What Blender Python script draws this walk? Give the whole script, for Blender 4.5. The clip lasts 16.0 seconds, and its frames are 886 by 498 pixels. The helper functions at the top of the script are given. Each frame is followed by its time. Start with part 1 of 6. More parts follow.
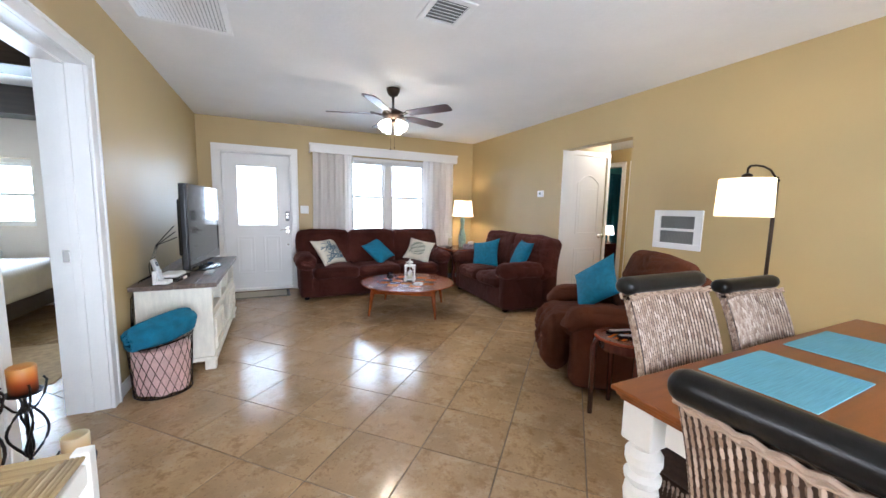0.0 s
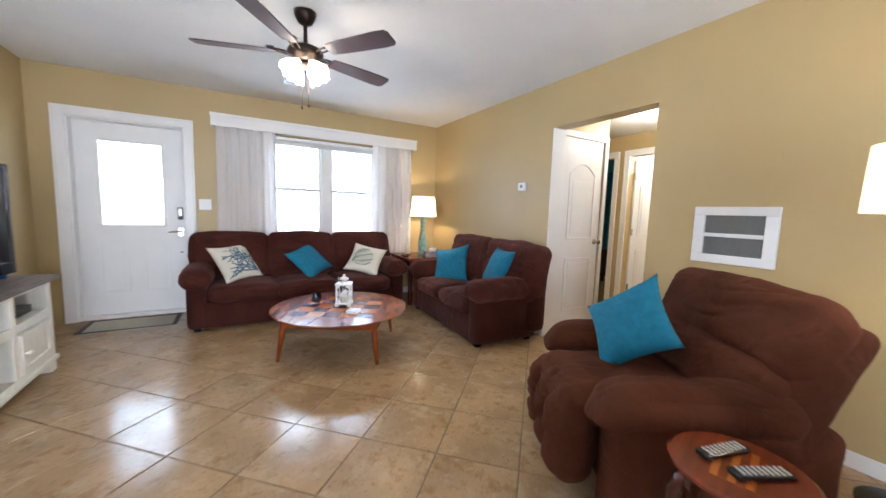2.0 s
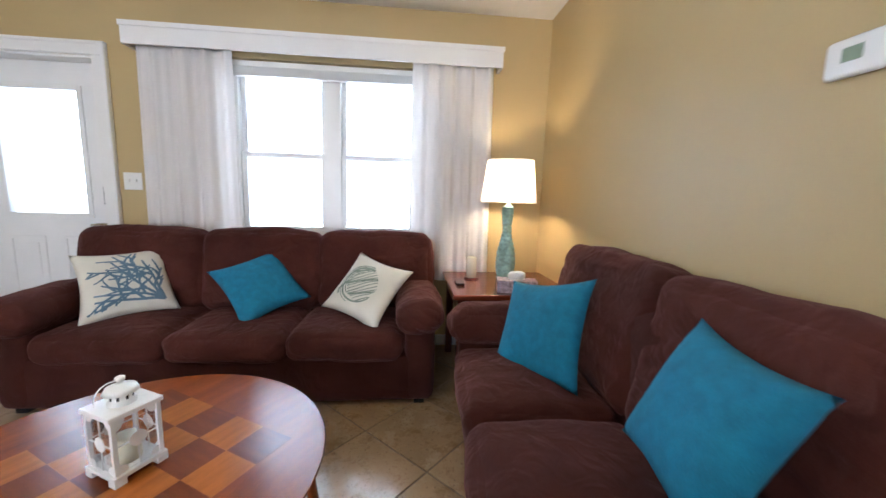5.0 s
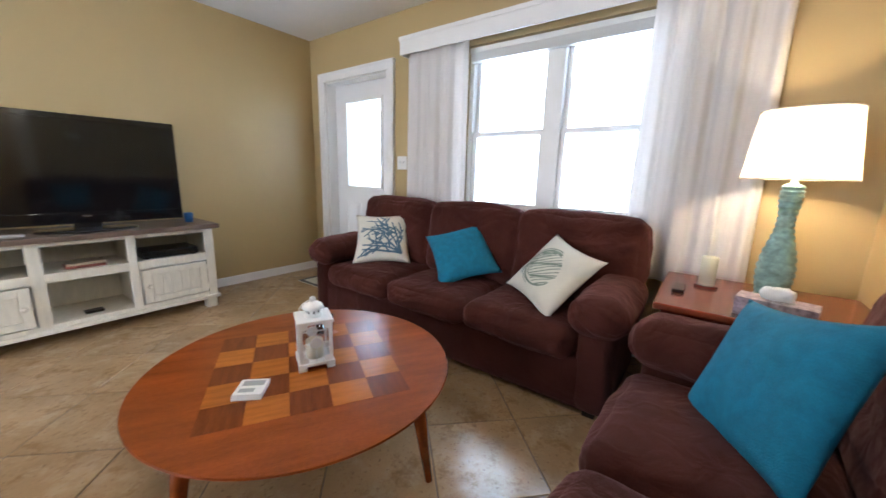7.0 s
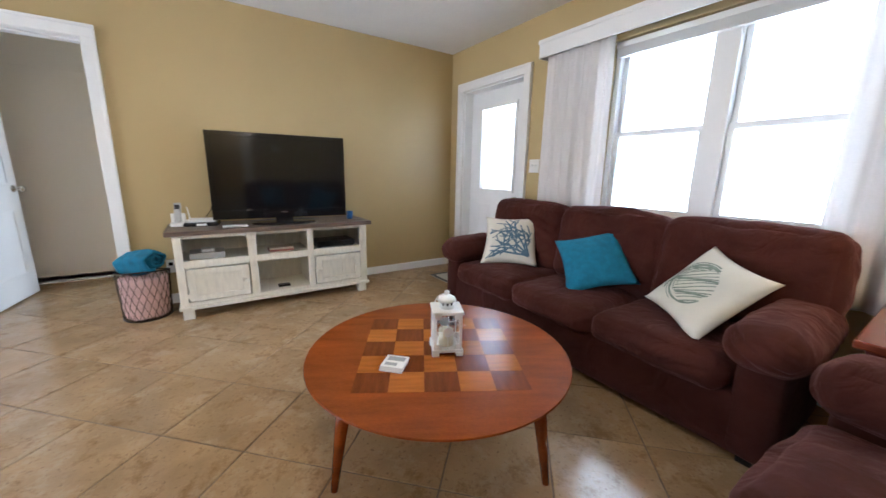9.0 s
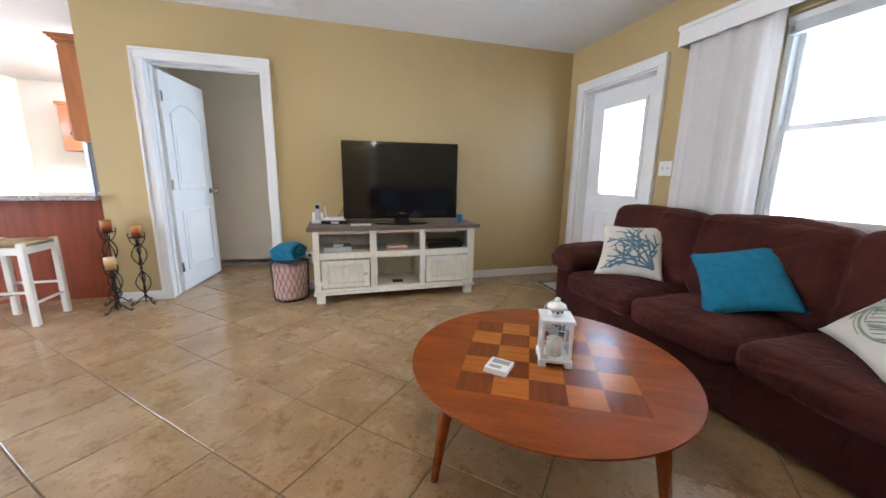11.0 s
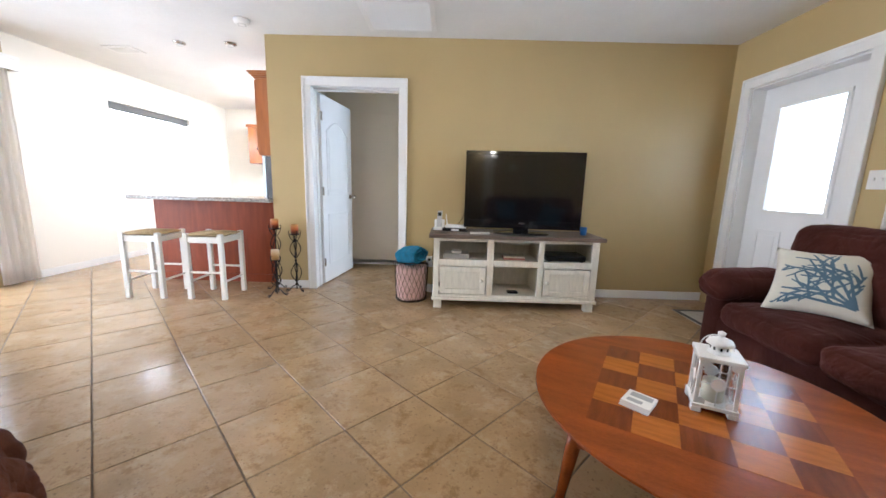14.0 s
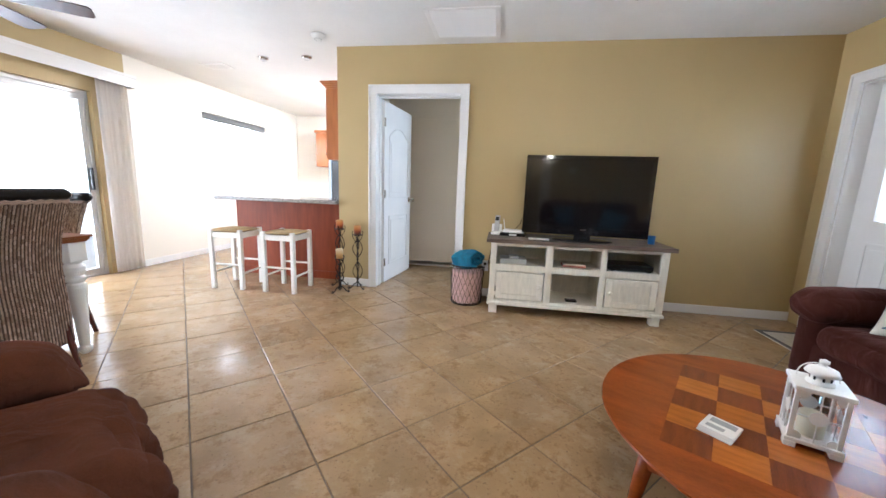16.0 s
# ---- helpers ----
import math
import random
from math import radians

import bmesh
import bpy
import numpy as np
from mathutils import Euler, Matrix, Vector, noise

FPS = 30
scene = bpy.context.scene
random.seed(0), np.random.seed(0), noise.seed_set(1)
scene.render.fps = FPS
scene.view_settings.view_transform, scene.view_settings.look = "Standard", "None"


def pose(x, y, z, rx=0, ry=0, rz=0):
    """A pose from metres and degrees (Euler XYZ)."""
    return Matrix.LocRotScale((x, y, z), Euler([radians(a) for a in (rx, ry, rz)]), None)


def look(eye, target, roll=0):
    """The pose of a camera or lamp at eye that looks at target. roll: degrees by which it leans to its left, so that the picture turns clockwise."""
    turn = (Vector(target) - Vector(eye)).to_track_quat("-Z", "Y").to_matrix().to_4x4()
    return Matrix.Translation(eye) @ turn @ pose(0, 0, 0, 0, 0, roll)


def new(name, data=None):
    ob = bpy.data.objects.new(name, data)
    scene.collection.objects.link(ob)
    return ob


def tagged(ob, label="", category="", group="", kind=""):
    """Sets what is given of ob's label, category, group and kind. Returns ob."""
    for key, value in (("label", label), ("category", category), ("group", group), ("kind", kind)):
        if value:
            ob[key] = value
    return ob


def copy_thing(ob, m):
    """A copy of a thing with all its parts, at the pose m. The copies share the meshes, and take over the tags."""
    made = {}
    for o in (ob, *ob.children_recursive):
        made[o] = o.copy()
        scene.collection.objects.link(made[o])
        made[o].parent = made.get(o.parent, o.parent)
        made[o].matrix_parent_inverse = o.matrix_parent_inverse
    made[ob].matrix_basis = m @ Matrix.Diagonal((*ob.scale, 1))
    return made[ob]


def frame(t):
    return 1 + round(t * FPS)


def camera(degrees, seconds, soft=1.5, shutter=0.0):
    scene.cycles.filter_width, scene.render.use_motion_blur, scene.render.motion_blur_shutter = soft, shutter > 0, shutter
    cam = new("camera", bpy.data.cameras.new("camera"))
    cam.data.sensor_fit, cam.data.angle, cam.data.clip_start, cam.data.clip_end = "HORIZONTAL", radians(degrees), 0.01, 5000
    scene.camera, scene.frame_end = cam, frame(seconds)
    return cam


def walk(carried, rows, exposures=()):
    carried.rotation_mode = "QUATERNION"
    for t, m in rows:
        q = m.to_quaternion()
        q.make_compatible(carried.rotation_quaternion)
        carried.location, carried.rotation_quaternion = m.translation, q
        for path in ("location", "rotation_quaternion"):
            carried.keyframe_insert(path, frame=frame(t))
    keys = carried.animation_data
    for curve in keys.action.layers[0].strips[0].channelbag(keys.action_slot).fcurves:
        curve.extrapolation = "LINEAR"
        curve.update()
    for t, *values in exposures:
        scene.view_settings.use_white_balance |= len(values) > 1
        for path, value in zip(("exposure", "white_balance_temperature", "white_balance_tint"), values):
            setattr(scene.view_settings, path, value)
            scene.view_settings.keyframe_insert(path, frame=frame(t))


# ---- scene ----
cam = camera(102.3, 16.0, shutter=0.4)
PATH = [
    (0, (0.957, 1.03, 1.28), (1.802, 2.828, 1.059), 1.2),
    (0.5, (0.959, 1.111, 1.269), (1.83, 2.898, 1.055), 1.3),
    (1, (1.099, 1.348, 1.26), (2.024, 3.108, 1.048), 1.5),
    (1.5, (1.382, 1.713, 1.236), (2.342, 3.456, 1.03), 1.6),
    (2, (1.658, 2.101, 1.225), (2.662, 3.819, 1.021), 1.8),
    (2.5, (1.918, 2.471, 1.206), (2.962, 4.165, 1.004), 2.0),
    (3, (2.26, 2.871, 1.21), (3.253, 4.594, 0.999), 1.9),
    (5.5, (3.478, 4.44, 1.15), (3.329, 6.413, 0.861), 1.8),
    (6, (3.615, 4.53, 1.136), (3.09, 6.429, 0.793), 1.9),
    (6.5, (3.677, 4.535, 1.132), (2.807, 6.294, 0.745), 1.9),
    (7, (3.706, 4.5, 1.132), (2.546, 6.077, 0.726), 1.7),
    (7.5, (3.724, 4.46, 1.136), (2.414, 5.916, 0.73), 1.8),
    (8, (3.735, 4.44, 1.148), (2.314, 5.786, 0.736), 1.5),
    (8.5, (3.726, 4.43, 1.134), (2.207, 5.666, 0.729), 1.5),
    (9, (3.735, 4.43, 1.149), (2.106, 5.513, 0.734), 1.1),
    (11.5, (3.716, 4.385, 1.127), (1.806, 4.84, 0.747), 1.1),
    (12, (3.706, 4.358, 1.13), (1.773, 4.71, 0.757), 1.3),
    (12.5, (3.703, 4.346, 1.132), (1.754, 4.601, 0.763), 1.4),
    (13, (3.699, 4.332, 1.129), (1.739, 4.498, 0.767), 1.5),
    (13.5, (3.693, 4.323, 1.125), (1.726, 4.393, 0.769), 1.6),
    (14, (3.684, 4.314, 1.115), (1.714, 4.291, 0.769), 1.6),
    (14.5, (3.684, 4.288, 1.117), (1.717, 4.177, 0.772), 1.8),
    (15, (3.697, 4.266, 1.126), (1.735, 4.084, 0.782), 1.8),
    (15.5, (3.702, 4.257, 1.122), (1.746, 4.015, 0.782), 2.0),
    (16, (3.71, 4.251, 1.132), (1.762, 3.949, 0.789), 2.1),
]
walk(cam, [(t, look(eye, target, roll)) for t, eye, target, roll in PATH], [(0.0, -0.38, 5500, 10), (2.0, -0.22, 5500, 10), (5.5, -0.24, 5500, 10), (13.0, -0.24, 5500, 10), (16.0, -0.22, 5500, 10)])

# ---- world and light ----
world = bpy.data.worlds.new("world")
scene.world = world
world.use_nodes = True
wn = world.node_tree.nodes
sky = wn.new("ShaderNodeTexSky")
sky.sky_type, sky.sun_disc = "NISHITA", False
sky.sun_elevation, sky.sun_rotation = radians(55), radians(160)
wn["Background"].inputs["Strength"].default_value = 0.12
world.node_tree.links.new(sky.outputs[0], wn["Background"].inputs["Color"])
sun = new("sun", bpy.data.lights.new("sun", "SUN"))
sun.data.energy, sun.data.angle, sun.data.color = 3.0, radians(0.5), (1.0, 0.95, 0.88)
sun.matrix_world = look((0, 0, 30), (2, 12, 0))


def area(name, eye, target, w, h, watts, color=(1, 1, 1)):
    lamp = bpy.data.lights.new(name, "AREA")
    lamp.shape, lamp.size, lamp.size_y, lamp.energy, lamp.color = "RECTANGLE", w, h, watts, color
    ob = new(name, lamp)
    ob.matrix_world = look(eye, target)
    return ob


def bulb(name, at, watts, color, radius=0.04):
    lamp = bpy.data.lights.new(name, "POINT")
    lamp.energy, lamp.color, lamp.shadow_soft_size = watts, color, radius
    ob = new(name, lamp)
    ob.location = at
    return ob


DAY = (0.78, 0.90, 1.0)
WARM = (1.0, 0.72, 0.42)
area("window_daylight", (2.73, 7.32, 1.5), (2.73, 0, 1.3), 1.5, 1.4, 75, DAY)
area("door_daylight", (0.73, 7.32, 1.5), (0.73, 0, 1.4), 0.62, 0.9, 20, DAY)
area("slider_daylight", (1.6, -0.6, 1.05), (1.6, 3, 1.0), 2.6, 2.0, 180, (0.97, 0.98, 1.0))
area("kitchen_daylight", (-1.88, -0.5, 1.95), (-1.88, 3, 1.4), 1.5, 0.4, 90, (1.0, 0.98, 0.95))
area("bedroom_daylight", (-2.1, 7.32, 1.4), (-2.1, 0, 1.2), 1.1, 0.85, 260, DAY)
bulb("fan_glow", (2.088, 4.72, 2.02), 20, (1.0, 0.80, 0.56), 0.06)
bulb("table_lamp_glow", (3.99, 6.68, 1.275), 26, WARM)
bulb("floor_lamp_glow", (3.76, 2.34, 1.40), 14, WARM)
bulb("hall_glow", (5.6, 4.3, 2.2), 50, (1.0, 0.84, 0.62), 0.1)
bulb("bath_glow", (7.2, 4.6, 2.1), 70, (1.0, 0.86, 0.66), 0.1)
# Added fill without a fixture, kept out of view, to brighten the kitchen.
area("kitchen_fill_light", (-2.3, 2.08, 2.44), (-2.3, 1.6, 0), 1.6, 0.5, 240, (1.0, 0.98, 0.94))


# ---- materials ----
def mat(name, col, rough=0.5, metal=0.0, var=0.12, scale=6.0, bump=0.0, bscale=80.0, stretch=(1, 1, 1), per_object=0.0, coat=0.0, dirt=None, fold=0.0, grain=0.3, spec=0.5):
    """A Principled material with two scales of colour variation and fine relief."""
    m = bpy.data.materials.new(name)
    m.use_nodes = True
    nt = m.node_tree
    n, l = nt.nodes, nt.links
    p = n["Principled BSDF"]
    p.inputs["Roughness"].default_value, p.inputs["Metallic"].default_value = rough, metal
    p.inputs["Coat Weight"].default_value, p.inputs["Specular IOR Level"].default_value = coat, spec
    tc = n.new("ShaderNodeTexCoord")
    mp = n.new("ShaderNodeMapping")
    mp.inputs["Scale"].default_value = stretch
    l.new(tc.outputs["Object"], mp.inputs["Vector"])
    source = mp.outputs[0]
    if per_object:
        info, shift = n.new("ShaderNodeObjectInfo"), n.new("ShaderNodeVectorMath")
        shift.operation = "MULTIPLY_ADD"
        shift.inputs[1].default_value = (1, 1, 1)
        scale_r = n.new("ShaderNodeMath")
        scale_r.operation, scale_r.inputs[1].default_value = "MULTIPLY", 37.0
        l.new(info.outputs["Random"], scale_r.inputs[0])
        l.new(mp.outputs[0], shift.inputs[0])
        l.new(scale_r.outputs[0], shift.inputs[2])
        source = shift.outputs[0]
    big, fine = n.new("ShaderNodeTexNoise"), n.new("ShaderNodeTexNoise")
    big.inputs["Scale"].default_value, big.inputs["Detail"].default_value = scale, 5
    fine.inputs["Scale"].default_value, fine.inputs["Detail"].default_value = bscale, 3
    l.new(source, big.inputs["Vector"])
    l.new(source, fine.inputs["Vector"])
    ramp = n.new("ShaderNodeValToRGB")
    lo = [max(0, c * (1 - var)) for c in col]
    hi = [min(1, c * (1 + var)) for c in col]
    if dirt:
        lo = dirt
    ramp.color_ramp.elements[0].position, ramp.color_ramp.elements[1].position = 0.32, 0.68
    ramp.color_ramp.elements[0].color, ramp.color_ramp.elements[1].color = (*lo, 1), (*hi, 1)
    add = n.new("ShaderNodeMix")
    add.data_type = "FLOAT"
    add.inputs[0].default_value = grain
    l.new(big.outputs[0], add.inputs[2])
    l.new(fine.outputs[0], add.inputs[3])
    l.new(add.outputs[0], ramp.inputs[0])
    out = ramp.outputs[0]
    if per_object:
        hsv, mul = n.new("ShaderNodeHueSaturation"), n.new("ShaderNodeMapRange")
        mul.inputs["To Min"].default_value, mul.inputs["To Max"].default_value = 1 - per_object, 1 + per_object
        l.new(info.outputs["Random"], mul.inputs["Value"])
        l.new(mul.outputs[0], hsv.inputs["Value"])
        l.new(out, hsv.inputs["Color"])
        out = hsv.outputs[0]
    l.new(out, p.inputs["Base Color"])
    last = None
    if fold:
        big2, b0 = n.new("ShaderNodeTexNoise"), n.new("ShaderNodeBump")
        big2.inputs["Scale"].default_value, big2.inputs["Detail"].default_value, big2.inputs["Distortion"].default_value = fold, 2.5, 1.6
        b0.inputs["Strength"].default_value, b0.inputs["Distance"].default_value = 0.55, 0.03
        l.new(source, big2.inputs["Vector"])
        l.new(big2.outputs[0], b0.inputs["Height"])
        l.new(b0.outputs[0], p.inputs["Normal"])
        last = b0.outputs[0]
    if bump:
        b = n.new("ShaderNodeBump")
        b.inputs["Strength"].default_value, b.inputs["Distance"].default_value = min(1, bump), 0.004
        l.new(fine.outputs[0], b.inputs["Height"])
        if last is not None:
            l.new(last, b.inputs["Normal"])
        l.new(b.outputs[0], p.inputs["Normal"])
    return m


def island_mat(name, cols, rough=0.6):
    """Colour picked per loose piece of the mesh."""
    m = bpy.data.materials.new(name)
    m.use_nodes = True
    n, l = m.node_tree.nodes, m.node_tree.links
    p = n["Principled BSDF"]
    p.inputs["Roughness"].default_value = rough
    g, r = n.new("ShaderNodeNewGeometry"), n.new("ShaderNodeValToRGB")
    els = r.color_ramp.elements
    els[0].color, els[1].color = (*cols[0], 1), (*cols[-1], 1)
    for i, c in enumerate(cols[1:-1]):
        els.new((i + 1) / (len(cols) - 1)).color = (*c, 1)
    l.new(g.outputs["Random Per Island"], r.inputs[0])
    l.new(r.outputs[0], p.inputs["Base Color"])
    return m


def glow_mat(name, col, strength, base=0.8):
    m = bpy.data.materials.new(name)
    m.use_nodes = True
    p = m.node_tree.nodes["Principled BSDF"]
    p.inputs["Base Color"].default_value = (base, base, base, 1)
    p.inputs["Emission Color"].default_value, p.inputs["Emission Strength"].default_value = (*col, 1), strength
    return m


def glass_mat(name, col=(1, 1, 1), rough=0.0):
    m = bpy.data.materials.new(name)
    m.use_nodes = True
    p = m.node_tree.nodes["Principled BSDF"]
    p.inputs["Base Color"].default_value = (*col, 1)
    p.inputs["Transmission Weight"].default_value, p.inputs["Roughness"].default_value, p.inputs["IOR"].default_value = 1.0, rough, 1.45
    return m


def cloth_glow_mat(name, col, thin=0.6):
    """Thin cloth that lets light through."""
    m = bpy.data.materials.new(name)
    m.use_nodes = True
    n, l = m.node_tree.nodes, m.node_tree.links
    d, t, mix = n["Principled BSDF"], n.new("ShaderNodeBsdfTranslucent"), n.new("ShaderNodeMixShader")
    d.inputs["Roughness"].default_value = 0.9
    tc, wv = n.new("ShaderNodeTexCoord"), n.new("ShaderNodeTexNoise")
    wv.inputs["Scale"].default_value = 140
    r = n.new("ShaderNodeValToRGB")
    r.color_ramp.elements[0].color = (*[c * 0.9 for c in col], 1)
    r.color_ramp.elements[1].color = (*col, 1)
    l.new(tc.outputs["Object"], wv.inputs["Vector"])
    l.new(wv.outputs[0], r.inputs[0])
    l.new(r.outputs[0], d.inputs["Base Color"])
    l.new(r.outputs[0], t.inputs["Color"])
    mix.inputs[0].default_value = thin
    l.new(d.outputs[0], mix.inputs[1])
    l.new(t.outputs[0], mix.inputs[2])
    l.new(mix.outputs[0], n["Material Output"].inputs["Surface"])
    return m


M_WALL = mat("tan_wall_paint", (0.47, 0.355, 0.165), 0.45, var=0.04, scale=1.5, bump=0.12, bscale=220)
# Light beige kitchen paint paled to cream: the sun's overexposure is in the colour.
M_KWALL = mat("overexposed_cream_wall_paint", (0.80, 0.76, 0.68), 0.5, var=0.03, scale=1.5, bump=0.1, bscale=220)
M_BEDWALL = mat("grey_beige_wall_paint", (0.76, 0.69, 0.61), 0.55, var=0.03, scale=1.5, bump=0.1, bscale=220)
M_TEALWALL = mat("teal_wall_paint", (0.08, 0.40, 0.43), 0.6, var=0.05, scale=2)
M_CEIL = mat("white_knockdown_ceiling", (0.78, 0.77, 0.75), 0.75, var=0.03, scale=3, bump=0.5, bscale=30)
M_TRIM = mat("white_gloss_paint", (0.80, 0.79, 0.77), 0.3, var=0.03, scale=4)
M_DOOR = mat("white_door_paint", (0.80, 0.79, 0.78), 0.35, var=0.03, scale=4)


def travertine(name):
    """Glazed stone-look tile: cloudy patches, sharper mottling, small dark pits, each tile cut from its own spot."""
    m = mat(name, (0.375, 0.248, 0.130), 0.17, var=0.2, scale=4.5, per_object=0.06, grain=0.1)
    n, l = m.node_tree.nodes, m.node_tree.links
    p = n["Principled BSDF"]
    cloud = p.inputs["Base Color"].links[0].from_socket
    source = next(k for k in n if k.type == "VECT_MATH").outputs[0]

    def layer(base, scale, detail, rough, lo, hi, colour, weight):
        t, q, mix = n.new("ShaderNodeTexNoise"), n.new("ShaderNodeMapRange"), n.new("ShaderNodeMix")
        t.inputs["Scale"].default_value, t.inputs["Detail"].default_value, t.inputs["Roughness"].default_value = scale, detail, rough
        t.inputs["Distortion"].default_value = 0.15
        q.inputs["From Min"].default_value, q.inputs["From Max"].default_value, q.inputs["To Max"].default_value = lo, hi, weight
        l.new(source, t.inputs["Vector"])
        l.new(t.outputs[0], q.inputs["Value"])
        mix.data_type = "RGBA"
        mix.inputs[7].default_value = (*colour, 1)
        l.new(q.outputs[0], mix.inputs[0])
        l.new(base, mix.inputs[6])
        return mix.outputs[2], q.outputs[0]

    out, patch = layer(cloud, 9, 10, 0.72, 0.51, 0.63, (0.225, 0.128, 0.055), 0.72)
    out, pale = layer(out, 6, 9, 0.72, 0.52, 0.64, (0.46, 0.345, 0.215), 0.65)
    out, pits = layer(out, 60, 4, 0.6, 0.60, 0.70, (0.14, 0.085, 0.045), 0.55)
    l.new(out, p.inputs["Base Color"])
    gloss = n.new("ShaderNodeMapRange")
    gloss.inputs["To Min"].default_value, gloss.inputs["To Max"].default_value = 0.15, 0.30
    l.new(patch, gloss.inputs["Value"])
    l.new(gloss.outputs[0], p.inputs["Roughness"])
    b = n.new("ShaderNodeBump")
    b.invert = True
    b.inputs["Strength"].default_value, b.inputs["Distance"].default_value = 0.25, 0.001
    l.new(pits, b.inputs["Height"])
    l.new(b.outputs[0], p.inputs["Normal"])
    return m


M_TILE = travertine("travertine_tile")
M_GROUT = mat("brown_grout", (0.165, 0.12, 0.08), 0.85, var=0.2, scale=20)
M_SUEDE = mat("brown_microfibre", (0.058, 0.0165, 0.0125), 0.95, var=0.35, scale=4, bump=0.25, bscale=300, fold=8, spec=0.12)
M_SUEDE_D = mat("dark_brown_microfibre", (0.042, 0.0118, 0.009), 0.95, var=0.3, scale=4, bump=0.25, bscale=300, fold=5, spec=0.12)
for suede in (M_SUEDE, M_SUEDE_D):
    nap = suede.node_tree.nodes["Principled BSDF"].inputs
    nap["Sheen Weight"].default_value, nap["Sheen Roughness"].default_value = 0.22, 0.45
    nap["Sheen Tint"].default_value = (0.55, 0.30, 0.28, 1)
M_TEAL = mat("teal_chenille", (0.010, 0.16, 0.27), 0.85, var=0.22, scale=25, bump=0.7, bscale=260)
M_CREAM = mat("cream_canvas", (0.72, 0.68, 0.58), 0.9, var=0.06, scale=10, bump=0.4, bscale=400)
M_WALNUT = mat("walnut_veneer", (0.215, 0.047, 0.008), 0.22, var=0.34, scale=2.6, bump=0.03, bscale=70, stretch=(1.2, 7, 7), spec=0.35, grain=0.42)
M_WALNUT_D = mat("dark_walnut_square", (0.15, 0.033, 0.007), 0.22, var=0.3, scale=5, stretch=(9, 1.2, 9), spec=0.4)
M_WALNUT_L = mat("light_walnut_square", (0.36, 0.105, 0.014), 0.22, var=0.25, scale=5, stretch=(1.2, 9, 9), spec=0.4)
M_BLACK = mat("black_plastic", (0.012, 0.012, 0.013), 0.25, var=0.1, scale=10)
M_SCREEN = mat("television_glass", (0.006, 0.006, 0.007), 0.08, var=0.05, scale=3)
M_WHITEWASH = mat("distressed_white_paint", (0.76, 0.72, 0.62), 0.5, var=0.1, scale=9, bump=0.2, bscale=70, stretch=(4, 4, 1))
M_GREYWOOD = mat("weathered_brown_wood", (0.13, 0.09, 0.07), 0.45, var=0.45, scale=6, bump=0.3, bscale=50, stretch=(8, 0.8, 8))
M_BRONZE = mat("oil_rubbed_bronze", (0.035, 0.022, 0.016), 0.35, metal=0.8, var=0.2)
M_CHROME = mat("brushed_nickel", (0.6, 0.58, 0.55), 0.25, metal=1.0, var=0.05)
M_BLADE = mat("dark_cherry_blade", (0.045, 0.016, 0.013), 0.4, var=0.3, scale=5, stretch=(1, 8, 8))
M_FROST = glow_mat("lit_frosted_glass", (1.0, 0.84, 0.62), 15.0)
M_SHADE = cloth_glow_mat("linen_lampshade", (0.86, 0.79, 0.66), 0.55)
M_SHEER = cloth_glow_mat("sheer_white_curtain_cloth", (0.97, 0.96, 0.95), 0.75)
M_CURTAIN = cloth_glow_mat("white_curtain_cloth", (0.95, 0.92, 0.90), 0.42)
M_GLASS = glass_mat("window_glass")
M_WHITE = mat("white_plastic", (0.8, 0.79, 0.76), 0.35, var=0.02)


# ---- mesh helpers ----
def box(bm, lo, hi, bevel=0.0, m=None):
    c, s = [(a + b) / 2 for a, b in zip(lo, hi)], [abs(b - a) for a, b in zip(lo, hi)]
    made = bmesh.ops.create_cube(bm, size=1, matrix=Matrix.Translation(c) @ Matrix.Diagonal((*s, 1)))
    verts = made["verts"]
    if bevel:
        edges = list({e for v in verts for e in v.link_edges})
        out = bmesh.ops.bevel(bm, geom=edges, offset=min(bevel, min(s) * 0.45), segments=2, affect="EDGES", profile=0.5)
        verts = list({v for f in out["faces"] for v in f.verts} | {v for v in verts if v.is_valid})
    if m is not None:
        bmesh.ops.transform(bm, matrix=m, verts=verts)
    return verts


def lathe(bm, profile, at=(0, 0, 0), segs=24, m=None, caps=True):
    """Turns (radius, height) pairs round the z axis."""
    rings = []
    for r, z in profile:
        rings.append([bm.verts.new((at[0] + r * math.cos(2 * math.pi * i / segs), at[1] + r * math.sin(2 * math.pi * i / segs), at[2] + z)) for i in range(segs)])
    for a, b in zip(rings, rings[1:]):
        for i in range(segs):
            bm.faces.new((a[i], a[(i + 1) % segs], b[(i + 1) % segs], b[i]))
    if caps:
        bm.faces.new(rings[0][::-1])
        bm.faces.new(rings[-1])
    verts = [v for ring in rings for v in ring]
    if m is not None:
        bmesh.ops.transform(bm, matrix=m, verts=verts)
    return verts


